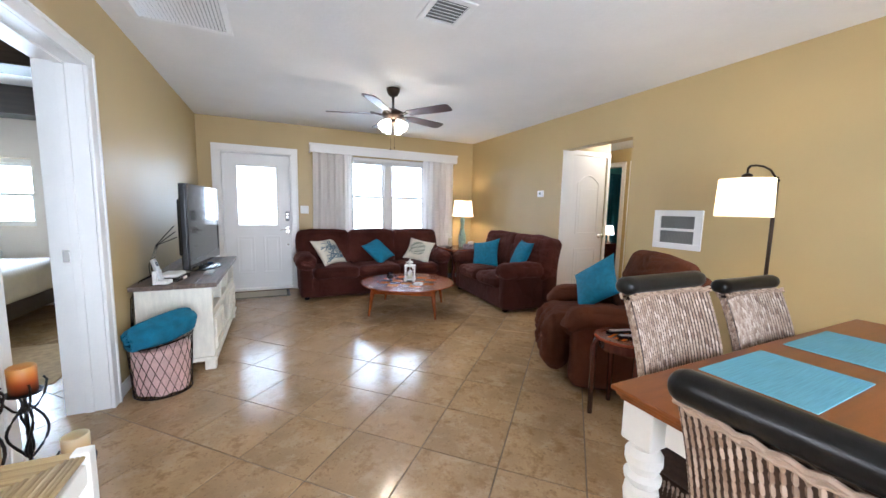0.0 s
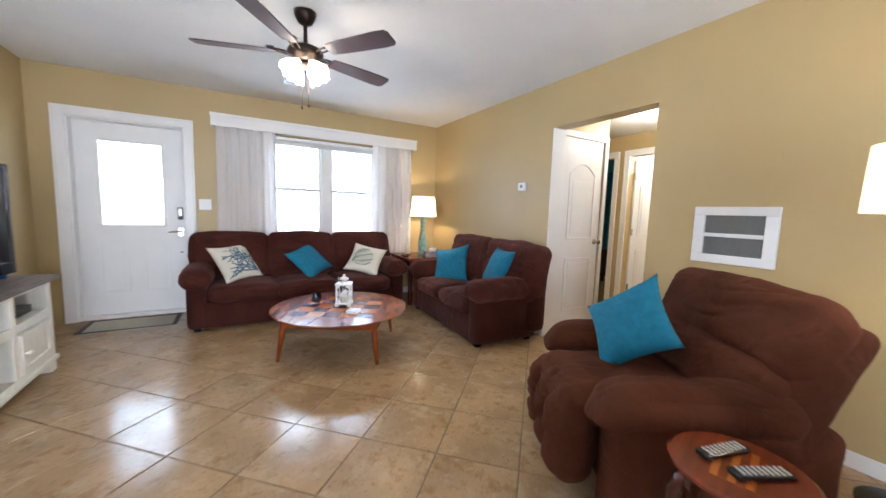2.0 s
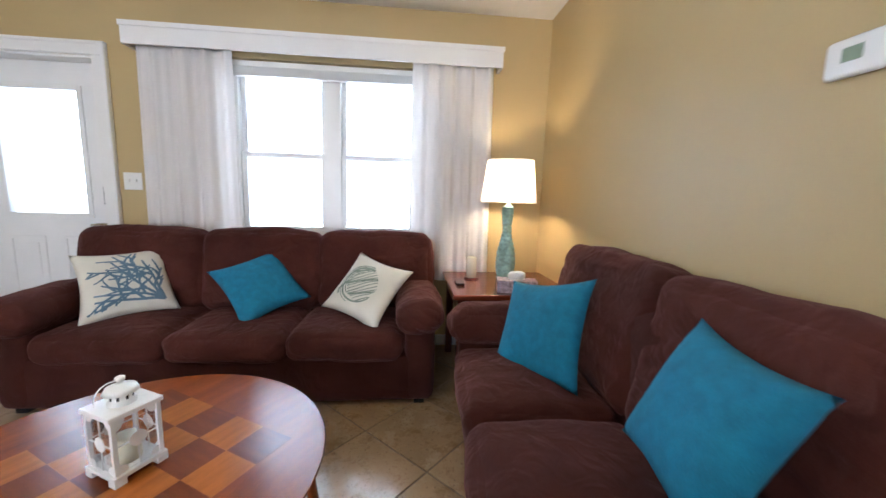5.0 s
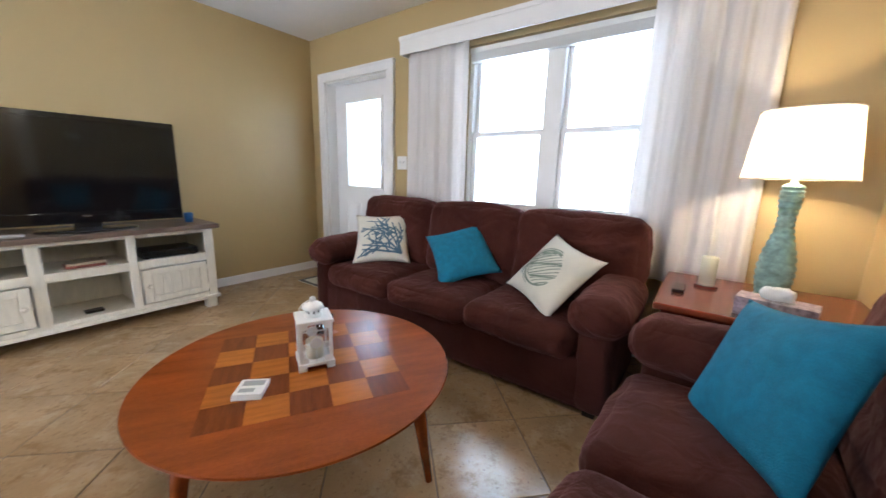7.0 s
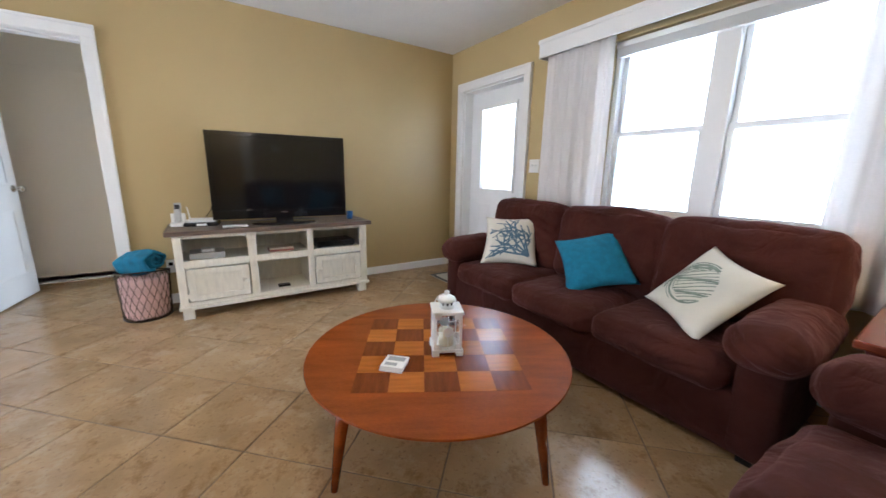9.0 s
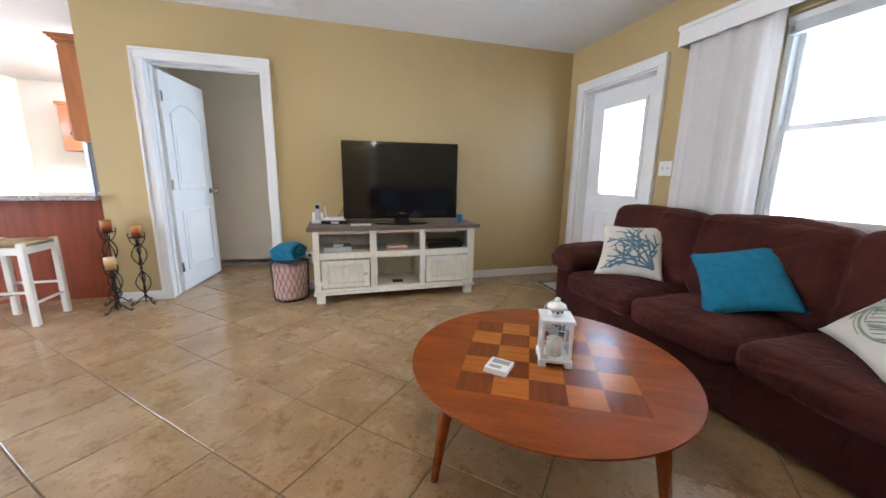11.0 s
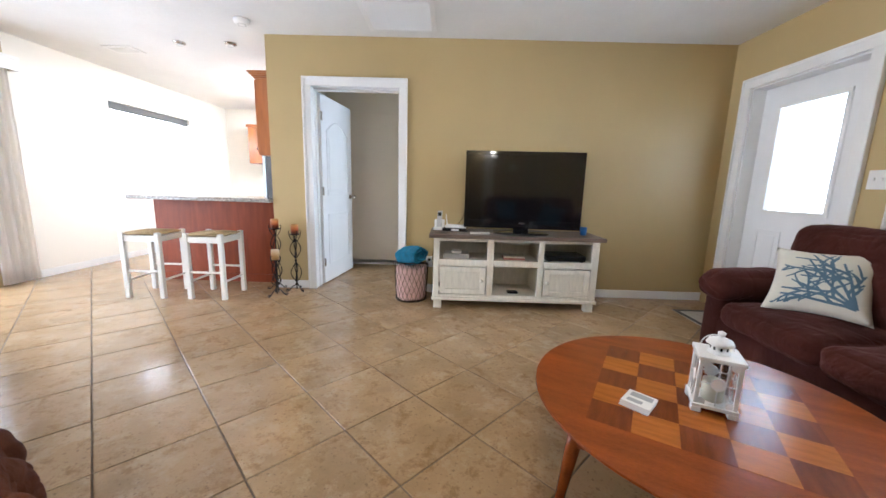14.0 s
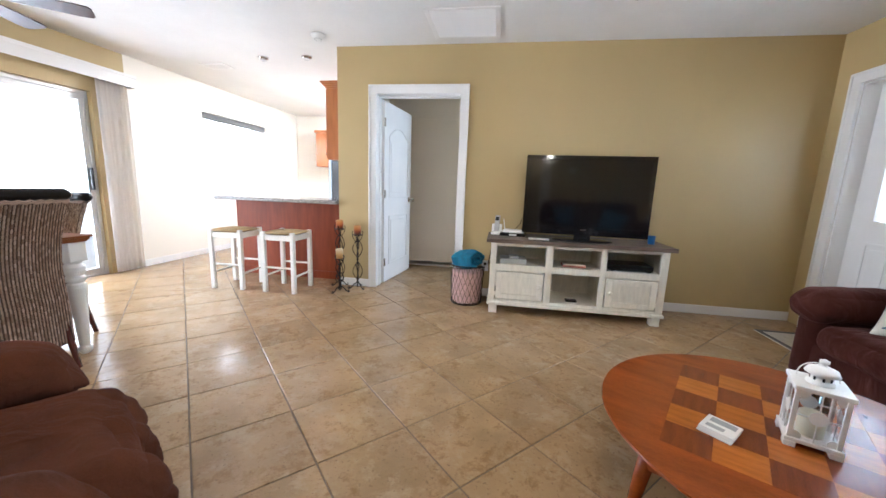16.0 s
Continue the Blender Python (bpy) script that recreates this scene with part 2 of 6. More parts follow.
def tube(bm, pts, r, segs=8, closed=False):
    """A round bar along a line of points."""
    pts = [Vector(p) for p in pts]
    rings, n = [], len(pts)
    for i, p in enumerate(pts):
        a = pts[(i - 1) % n] if closed or i else p
        b = pts[(i + 1) % n] if closed or i < n - 1 else p
        t = (b - a).normalized()
        u = t.cross(Vector((0, 0, 1)) if abs(t.z) < 0.9 else Vector((1, 0, 0))).normalized()
        v = t.cross(u)
        rr = r[i] if isinstance(r, (list, tuple)) else r
        rings.append([bm.verts.new(p + rr * (math.cos(2 * math.pi * k / segs) * u + math.sin(2 * math.pi * k / segs) * v)) for k in range(segs)])
    pairs = list(zip(rings, rings[1:])) + ([(rings[-1], rings[0])] if closed else [])
    for a, b in pairs:
        for k in range(segs):
            bm.faces.new((a[k], a[(k + 1) % segs], b[(k + 1) % segs], b[k]))
    if not closed:
        bm.faces.new(rings[0][::-1])
        bm.faces.new(rings[-1])


def soft_box(bm, lo, hi, r, puff=0.0, cuts=9, wrinkle=0.0, freq=6.0, m=None, crease=0.0, across=0):
    """An upholstered block: rounded edges, bulging faces, uneven surface."""
    n, made = cuts + 1, {}

    def corner(i, j, k):
        if (i, j, k) not in made:
            made[i, j, k] = bm.verts.new((2 * i / n - 1, 2 * j / n - 1, 2 * k / n - 1))
        return made[i, j, k]

    for a in range(n):
        for b in range(n):
            for e in (0, n):
                for f in ((lambda p, q: (e, p, q)), (lambda p, q: (p, e, q)), (lambda p, q: (p, q, e))):
                    bm.faces.new([corner(*f(p, q)) for p, q in ((a, b), (a + 1, b), (a + 1, b + 1), (a, b + 1))])
    seen = list(made.values())
    c = Vector([(a + b) / 2 for a, b in zip(lo, hi)])
    h = Vector([abs(b - a) / 2 for a, b in zip(lo, hi)])
    r = min(r, min(h) * 0.98)
    for v in seen:
        p = Vector([math.sin(x * math.pi / 2) for x in v.co])
        q = Vector([p[i] * h[i] for i in range(3)])
        core = Vector([max(-(h[i] - r), min(h[i] - r, q[i])) for i in range(3)])
        d = q - core
        q = core + d.normalized() * r if d.length > 1e-6 else q
        bulge = [(1 - p[(i + 1) % 3] ** 2) * (1 - p[(i + 2) % 3] ** 2) * p[i] * puff for i in range(3)]
        q += Vector(bulge)
        w = c + q
        if wrinkle:
            q += q.normalized() * wrinkle * (noise.noise(w * freq) + 0.5 * noise.noise(w * freq * 2.7))
        if crease:
            a = w.x * 1.3 if across == 0 else w.y * 1.8
            b = w.z * 15 + (w.y * 5 if across == 0 else w.x * 5)
            f = noise.noise(Vector((a, b + 1.5 * noise.noise(w * 3.0), c.x * 3.7)))
            q -= q.normalized() * crease * 1.5 * math.exp(-(f / 0.14) ** 2) * (1 - p[2] ** 4) * (1 - p[0] ** 6)
        v.co = c + q
    if m is not None:
        bmesh.ops.transform(bm, matrix=m, verts=seen)
    return seen


def part(name, bm, material, parent=None, label="", smooth=False):
    """One mesh object from a bmesh, under a thing or a part."""
    bmesh.ops.recalc_face_normals(bm, faces=bm.faces)
    me = bpy.data.meshes.new(name)
    bm.to_mesh(me)
    bm.free()
    for p in me.polygons:
        p.use_smooth = smooth
    for mm in material if isinstance(material, (list, tuple)) else [material]:
        me.materials.append(mm)
    ob = new(name, me)
    if parent is not None:
        ob.parent = parent
    if label:
        ob["label"] = label
    return ob


def thing(name, m, label, category, group="", kind=""):
    ob = new(name)
    ob.empty_display_size = 0.1
    ob.matrix_world = m
    return tagged(ob, label, category, group, kind)


def bm_box(lo, hi, bevel=0.0):
    bm = bmesh.new()
    box(bm, lo, hi, bevel)
    return bm


def slab(name, material, cells, label="", category="", kind="structure"):
    bm = bmesh.new()
    for lo, hi in cells:
        box(bm, lo, hi)
    bmesh.ops.remove_doubles(bm, verts=bm.verts, dist=1e-5)
    bm.verts.index_update()
    seen, inner = {}, []
    for f in bm.faces:          # faces shared by two neighbouring blocks lie inside the wall
        key = tuple(sorted(v.index for v in f.verts))
        if key in seen:
            inner += [f, seen[key]]
        seen[key] = f
    bmesh.ops.delete(bm, geom=inner, context="FACES_ONLY")
    return tagged(part(name, bm, material), label, category, "", kind)


def wall(name, material, along, at, thick, a0, a1, z0, z1, holes, label):
    """A wall along x or y whose openings (a0, a1, z0, z1) go right through."""
    ax = sorted({a0, a1, *[h[0] for h in holes], *[h[1] for h in holes]})
    az = sorted({z0, z1, *[h[2] for h in holes], *[h[3] for h in holes]})
    cells = []
    for a, b in zip(ax, ax[1:]):
        for c, d in zip(az, az[1:]):
            if any(h[0] <= a and b <= h[1] and h[2] <= c and d <= h[3] for h in holes):
                continue
            if along == "x":
                cells.append(((a, at, c), (b, at + thick, d)))
            else:
                cells.append(((at, a, c), (at + thick, b, d)))
    return slab(name, material, cells, label, "wall")


# ---- the shell ----
H = 2.5
wall("wall_west", M_WALL, "y", -0.2, 0.2, 2.505, 7.0, -0.05, H, [(2.925, 3.81, -0.05, 2.05)], "tan painted wall behind the television with a bedroom doorway")
wall("wall_north", M_WALL, "x", 7.0, 0.2, -3.8, 4.34, -0.05, H, [(0.26, 1.19, -0.05, 2.05), (2.02, 3.44, 0.86, 2.1), (-2.62, -1.64, 0.97, 1.77)], "tan painted wall with front door and double window")
wall("wall_east", M_WALL, "y", 4.34, 0.15, -0.35, 7.2, -0.05, H, [(3.65, 4.64, -0.05, 2.07)], "tan painted wall with a plain opening to the hall")
wall("wall_south", M_WALL, "x", -0.35, 0.2, -0.06, 4.34, -0.05, H, [(0.32, 2.9, -0.05, 2.0)], "tan painted wall with a sliding glass door")
wall("wall_kitchen_south", M_KWALL, "x", -0.35, 0.2, -3.8, -0.06, -0.05, H, [(-2.62, -1.14, 1.77, 2.1)], "light beige kitchen wall, coloured cream as overexposed by sun, with a high narrow window")
wall("wall_kitchen_west", M_KWALL, "y", -3.8, 0.15, -0.15, 2.505, -0.05, H, [], "light beige kitchen end wall, coloured cream as overexposed by sun")
wall("wall_kitchen_north", M_KWALL, "x", 2.505, 0.155, -3.8, -0.2, -0.05, H, [], "light beige kitchen wall behind the cupboards, coloured cream as overexposed by sun")
wall("wall_bedroom_closet", M_BEDWALL, "y", -1.42, 0.15, 2.66, 4.3, -0.05, H, [], "grey-beige painted bedroom wall")
wall("wall_bedroom_closet_end", M_BEDWALL, "x", 4.15, 0.15, -3.8, -1.42, -0.05, H, [], "grey-beige painted bedroom wall")
wall("wall_bedroom_north", M_BEDWALL, "x", 6.985, 0.013, -3.8, -0.2, -0.05, H, [(-2.62, -1.64, 0.97, 1.77)], "light grey-beige painted bedroom wall around the window")
wall("wall_bedroom_west", M_BEDWALL, "y", -3.8, 0.15, 2.66, 7.0, -0.05, H, [], "grey-beige painted bedroom wall")
wall("wall_hall_north", M_WALL, "x", 4.70, 0.12, 4.49, 5.26, -0.05, H, [(4.56, 5.2, -0.05, 2.04)], "tan hall wall with a closet door")
wall("wall_hall_corner", M_WALL, "y", 5.14, 0.12, 4.82, 7.2, -0.05, H, [], "tan hall wall")
wall("wall_hall_east", M_WALL, "y", 6.35, 0.12, 2.6, 7.2, -0.05, H, [(4.44, 5.13, -0.05, 2.07), (5.36, 6.06, -0.05, 2.07)], "tan hall wall with bathroom and bedroom doorways")
wall("wall_hall_south", M_WALL, "x", 2.6, 0.12, 4.49, 6.35, -0.05, H, [], "tan hall wall")
wall("wall_far_north", M_TEALWALL, "x", 7.2, 0.12, 4.34, 9.2, -0.05, H, [], "teal bedroom wall")
wall("wall_far_east", M_TEALWALL, "y", 9.2, 0.12, 5.2, 7.2, -0.05, H, [], "teal bedroom wall")
wall("wall_bath_north", M_KWALL, "x", 5.18, 0.1, 6.47, 9.2, -0.05, H, [], "cream bathroom wall")
wall("wall_bath_east", M_KWALL, "y", 9.2, 0.12, 2.6, 5.2, -0.05, H, [], "cream bathroom wall")
wall("wall_bath_south", M_KWALL, "x", 2.6, 0.12, 6.47, 9.2, -0.05, H, [], "cream bathroom wall")
slab("ceiling", M_CEIL, [((-3.9, -0.4, H), (4.5, 7.4, H + 0.15)), ((4.5, 2.55, H), (9.4, 7.4, H + 0.15))], "white textured plaster ceiling", "ceiling")
slab("ceiling_hall", M_CEIL, [((4.49, 2.72, 2.36), (6.35, 4.70, 2.42)), ((5.26, 4.70, 2.36), (6.35, 7.2, 2.42))], "white hall ceiling", "ceiling")
slab("floor", M_GROUT, [((-3.9, -0.4, -0.12), (4.5, 7.4, -0.004)), ((4.5, 2.55, -0.12), (9.4, 7.4, -0.004))], "brown grout bed under the floor tiles", "floor")
M_GROUND = mat("pale_concrete_ground", (0.5, 0.48, 0.44), 0.9, var=0.15, scale=1.0)
M_OUT = glow_mat("bright_hazy_daylight", (0.93, 0.97, 1.0), 2.6)
slab("backdrop_north", M_OUT, [((-9, 11.0, -0.13), (9, 11.1, 8))], "bright hazy daylight outside the windows", "backdrop")
slab("backdrop_south", M_OUT, [((-9, -4.6, -0.13), (9, -4.5, 8))], "bright hazy daylight beyond the sliding door", "backdrop")
slab("ground", M_GROUND, [((-300, -300, -0.3), (300, 300, -0.13))], "pale concrete and sand ground outside", "ground")


# ---- doors, windows and trim ----
def strip(name, material, cells, label, category="trim", bevel=0.006):
    bm = bmesh.new()
    for lo, hi in cells:
        box(bm, lo, hi, bevel)
    return tagged(part(name, bm, material), label, category, "", "structure")


def casing_west(name, x, y0, y1, top, w, side):
    """Door casing on a wall of constant x; side +1 or -1 is the way it stands proud."""
    a, b = sorted((x, x + side * 0.018))
    c, d = sorted((x + side * 0.018, x + side * 0.028))
    return strip(name, M_TRIM, [((a, y0 - w, 0), (b, y0, top)), ((a, y1, 0), (b, y1 + w, top)), ((a, y0 - w, top), (b, y1 + w, top + w)),
                                ((c, y0 - w, 0), (d, y0 - w + 0.022, top + w - 0.022)), ((c, y1 + w - 0.022, 0), (d, y1 + w, top + w - 0.022)), ((c, y0 - w, top + w - 0.022), (d, y1 + w, top + w))],
                 "white painted door casing", "trim", 0.004)


casing_west("trim_bedroom_door", 0.0, 2.935, 3.80, 2.045, 0.085, 1)
strip("trim_bedroom_jamb", M_TRIM, [((-0.215, 2.912, 0), (-0.002, 2.932, 2.045)), ((-0.215, 3.803, 0), (-0.002, 3.823, 2.045)), ((-0.215, 2.912, 2.045), (-0.002, 3.823, 2.062)),
                                    ((-0.12, 2.932, 0), (-0.08, 2.942, 2.035)), ((-0.12, 3.793, 0), (-0.08, 3.803, 2.035)), ((-0.12, 2.932, 2.033), (-0.08, 3.803, 2.045))], "white painted door jamb with a stop", "trim", 0.002)
tagged(part("strike_plate", bm_box((-0.16, 3.799, 0.93), (-0.128, 3.804, 1.0), 0.001), M_CHROME), "small nickel strike plate on the door jamb", "strike plate")
strip("trim_front_door", M_TRIM, [((0.17, 6.972, 0), (0.262, 6.998, 2.05)), ((1.19, 6.972, 0), (1.282, 6.998, 2.05)), ((0.17, 6.972, 2.05), (1.282, 6.998, 2.135)),
                                  ((0.17, 6.962, 0), (0.192, 6.972, 2.113)), ((1.26, 6.962, 0), (1.282, 6.972, 2.113)), ((0.17, 6.962, 2.113), (1.282, 6.972, 2.135))], "white painted front door casing", "trim", 0.004)
strip("trim_front_jamb", M_TRIM, [((0.24, 7.0, 0), (0.275, 7.19, 2.04)), ((1.175, 7.0, 0), (1.21, 7.19, 2.04)), ((0.24, 7.0, 2.035), (1.21, 7.19, 2.07)), ((0.275, 7.02, -0.003), (1.175, 7.19, 0.03))], "white front door jamb and sill", "trim", 0.003)


def panel_frame(bm, x0, x1, z0, z1, y, w=0.022, d=0.008):
    """A raised moulding round a door panel, on the face at y."""
    for lo, hi in (((x0, y - d, z0), (x1, y, z0 + w)), ((x0, y - d, z1 - w), (x1, y, z1)), ((x0, y - d, z0 + w), (x0 + w, y, z1 - w)), ((x1 - w, y - d, z0 + w), (x1, y, z1 - w))):
        box(bm, lo, hi, 0.003)


def front_door():
    d = thing("door_1", pose(0.725, 7.11, 0), "white front door with a bright half window", "door", "", "structure")
    x0, x1 = -0.448, 0.448
    gx0, gx1, gz0, gz1 = -0.265, 0.255, 0.985, 1.85
    bm = bmesh.new()
    for lo, hi in (((x0, 0, 0.032), (x1, 0.045, gz0)), ((x0, 0, gz1), (x1, 0.045, 2.032)), ((x0, 0, gz0), (gx0, 0.045, gz1)), ((gx1, 0, gz0), (x1, 0.045, gz1))):
        box(bm, lo, hi)
    part("slab", bm, M_DOOR, d)
    bm = bmesh.new()
    panel_frame(bm, gx0 - 0.03, gx1 + 0.03, gz0 - 0.03, gz1 + 0.03, 0.0, 0.034, 0.014)
    part("window_frame", bm, M_TRIM, d)
    pane = part("pane", bm_box((gx0, 0.02, gz0), (gx1, 0.026, gz1)), M_GLASS, d)
    pane.visible_shadow = False
    for a, b in ((-0.3, -0.06), (0.06, 0.3)):
        bm = bmesh.new()
        panel_frame(bm, a, b, 0.25, 0.82, 0.0)
        box(bm, (a + 0.05, -0.006, 0.3), (b - 0.05, 0.0, 0.77), 0.004)
        part("door_panel", bm, M_DOOR, d)
    blind = new("blind")
    blind.parent = d
    slat_me = None
    for i in range(40):
        if slat_me is None:
            o = part("slat", bm_box((gx0 + 0.02, 0.030, -0.001), (gx1 - 0.004, 0.044, 0.001)), M_WHITE, blind)
            slat_me = o.data
        else:
            o = new("slat", slat_me)
            o.parent = blind
        o.location = (0, 0, gz0 + 0.012 + i * 0.0212)
    bm = bmesh.new()
    box(bm, (0.375, -0.028, 1.05), (0.425, 0.0, 1.19), 0.008)
    lock = part("keypad_lock", bm, M_BLACK, d, "black and nickel keypad lock")
    bm = bmesh.new()
    for r in range(4):
        for c in range(2):
            box(bm, (0.386 + c * 0.016, -0.031, 1.095 + r * 0.02), (0.398 + c * 0.016, -0.028, 1.109 + r * 0.02))
    part("keypad", bm, M_CHROME, lock)
    bm = bmesh.new()
    box(bm, (0.372, -0.012, 0.86), (0.428, 0.0, 0.96), 0.004)
    tube(bm, [(0.4, -0.01, 0.915), (0.4, -0.05, 0.915)], 0.012, 10)
    tube(bm, [(0.405, -0.05, 0.915), (0.34, -0.052, 0.915), (0.29, -0.046, 0.908)], [0.011, 0.009, 0.007], 10)
    part("door_handle", bm, M_CHROME, d, smooth=False)
    bm = bmesh.new()
    lathe(bm, [(0.0, 0), (0.012, 0), (0.012, 0.008), (0.0, 0.01)], segs=12, caps=False, m=pose(0.4, 0, 0.68, 90))
    part("viewer_button", bm, M_CHROME, d)


front_door()


def interior_door(name, m, label, w=0.84, h=2.02, arched=True, knob=True, hinges=True):
    """Hinge edge at the origin, slab along +x, face looking along -y."""
    d = thing(name, m, label, "door", "", "structure")
    part("slab", bm_box((0.003, 0, 0.012), (w, 0.035, h), 0.002), M_DOOR, d)
    for y, s in ((0.0, 1), (0.035, -1)):
        bm = bmesh.new()
        x0, x1 = 0.115, w - 0.115
        flip = pose(0, 0, 0) if s > 0 else Matrix.Translation((0, 0.035, 0)) @ Matrix.Diagonal((1, -1, 1, 1))
        v0 = len(bm.verts)
        panel_frame(bm, x0, x1, 0.2, 0.78, 0.0)
        box(bm, (x0 + 0.055, -0.006, 0.255), (x1 - 0.055, 0, 0.725), 0.004)
        arc = [(x0 + (x1 - x0) * i / 12, 1.66 + 0.12 * math.sin(math.pi * i / 12)) for i in range(13)]
        for (a, za), (b, zb) in zip(arc, arc[1:]):
            tube(bm, [(a, -0.001, za), (b, -0.001, zb)], 0.01, 6)
        for lo, hi in (((x0, -0.008, 0.98), (x1, 0, 1.0)), ((x0, -0.008, 0.98), (x0 + 0.02, 0, 1.67)), ((x1 - 0.02, -0.008, 0.98), (x1, 0, 1.67))):
            box(bm, lo, hi, 0.003)
        box(bm, (x0 + 0.055, -0.006, 1.045), (x1 - 0.055, 0, 1.6), 0.004)
        bmesh.ops.transform(bm, matrix=flip, verts=bm.verts)
        part("door_panel", bm, M_DOOR, d)
        if knob:
            bm = bmesh.new()
            lathe(bm, [(0.0, 0), (0.031, 0), (0.031, 0.006), (0.011, 0.012), (0.011, 0.04), (0.026, 0.048), (0.029, 0.062), (0.02, 0.074), (0.0, 0.077)], segs=18, caps=False, m=flip @ pose(w - 0.065, 0, 0.95, 90))
            part("knob", bm, M_CHROME, d, smooth=True)
    if hinges:
        for z in (0.25, 1.03, 1.8):
            part("hinge", bm_box((-0.012, -0.008, z - 0.045), (0.022, 0.002, z + 0.045), 0.001), M_CHROME, d)
    return d


interior_door("door_2", pose(-0.165, 2.965, 0, 0, 0, 173), "white panelled bedroom door standing open", 0.8, arched=False)
interior_door("door_3", pose(4.5595, 4.705, 0), "white arched-panel closet door in the hall", 0.64, h=2.038, hinges=False)
strip("trim_closet_door", M_TRIM, [((4.505, 4.682, 0), (4.565, 4.698, 2.04)), ((5.2, 4.682, 0), (5.255, 4.698, 2.04)), ((4.505, 4.682, 2.04), (5.255, 4.698, 2.1))], "white closet door casing", "trim", 0.003)
interior_door("door_4", pose(6.46, 5.105, 0, 0, 0, -5), "white panelled bathroom door standing ajar", 0.68)
casing_west("trim_bath_door", 6.35, 4.44, 5.13, 2.07, 0.075, -1)
casing_west("trim_guest_door", 6.35, 5.36, 6.06, 2.07, 0.075, -1)
strip("baseboard", M_TRIM, [((0.0, 3.887, 0), (0.014, 6.998, 0.085)), ((0.0, 2.505, 0), (0.014, 2.848, 0.085)), ((1.284, 6.984, 0), (4.338, 6.998, 0.085)), ((4.326, 4.645, 0), (4.338, 6.98, 0.085)), ((4.326, -0.14, 0), (4.338, 3.645, 0.085)),
                            ((-3.6, -0.148, 0), (0.18, -0.136, 0.085)), ((2.95, -0.148, 0), (4.324, -0.136, 0.085)), ((5.262, 4.84, 0), (5.274, 7.1, 0.085)), ((-1.27, 2.68, 0), (-1.258, 4.28, 0.07))], "white painted baseboard", "baseboard", 0.004)
strip("wall_edge", M_TRIM, [((4.336, 4.636, 0), (4.494, 4.6415, 2.07))], "pale painted return of the hall opening", "trim", 0.001)


def window(name, x0, x1, z0, z1, y, label, units=2, inward=-1):
    """Double-hung sashes side by side; a real frame, meeting rails and panes."""
    w = thing(name, pose(0, y, 0), label, "window", "", "structure")
    step = (x1 - x0) / units
    bm = bmesh.new()
    for lo, hi in (((x0, 0, z0), (x1, 0.09, z0 + 0.03)), ((x0, 0, z1 - 0.05), (x1, 0.09, z1)), ((x0, 0, z0 + 0.03), (x0 + 0.04, 0.09, z1 - 0.05)), ((x1 - 0.04, 0, z0 + 0.03), (x1, 0.09, z1 - 0.05))):
        box(bm, lo, hi, 0.003)
    for k in range(1, units):
        box(bm, (x0 + k * step - 0.06, -0.01, z0 + 0.03), (x0 + k * step + 0.06, 0.09, z1 - 0.05), 0.004)
    part("window_frame", bm, M_TRIM, w)
    for k in range(units):
        a = x0 + k * step + (0.04 if k == 0 else 0.06)
        b = x0 + (k + 1) * step - (0.04 if k == units - 1 else 0.06)
        mid = (z0 + z1) / 2 - 0.02
        for lo_z, hi_z, yy in ((z0 + 0.03, mid + 0.02, 0.02), (mid - 0.02, z1 - 0.05, 0.05)):
            bm = bmesh.new()
            s = 0.035
            for lo, hi in (((a, yy, lo_z), (b, yy + 0.028, lo_z + s)), ((a, yy, hi_z - s), (b, yy + 0.028, hi_z)), ((a, yy, lo_z + s), (a + s, yy + 0.028, hi_z - s)), ((b - s, yy, lo_z + s), (b, yy + 0.028, hi_z - s))):
                box(bm, lo, hi, 0.003)
            sash = part("sash", bm, M_TRIM, w)
            pane = part("pane", bm_box((a + s, yy + 0.011, lo_z + s), (b - s, yy + 0.016, hi_z - s)), M_GLASS, sash)
            pane.visible_shadow = False
    part("window_sill", bm_box((x0 - 0.02, -0.1, z0 - 0.03), (x1 + 0.02, 0.0, z0), 0.006), M_TRIM, w)
    return w


window("window_1", 2.02, 3.44, 0.86, 2.1, 7.09, "white double-hung double window, bright with daylight")
window("window_2", -2.62, -1.64, 0.97, 1.77, 7.09, "white bedroom window, bright with daylight", 1)
blind = thing("raised_blind", pose(0, 7.03, 0), "white slatted blind raised to the window head", "blind")
part("headrail", bm_box((2.05, 0, 2.055), (3.41, 0.05, 2.095), 0.003), M_WHITE, blind)
stack = bmesh.new()
box(stack, (2.06, 0.004, 1.995), (3.40, 0.046, 1.999))
slat0 = part("slat", stack, M_WHITE, blind)
for i in range(1, 9):
    o = new("slat", slat0.data)
    o.parent, o.location = blind, (0, 0, 0.0068 * i)


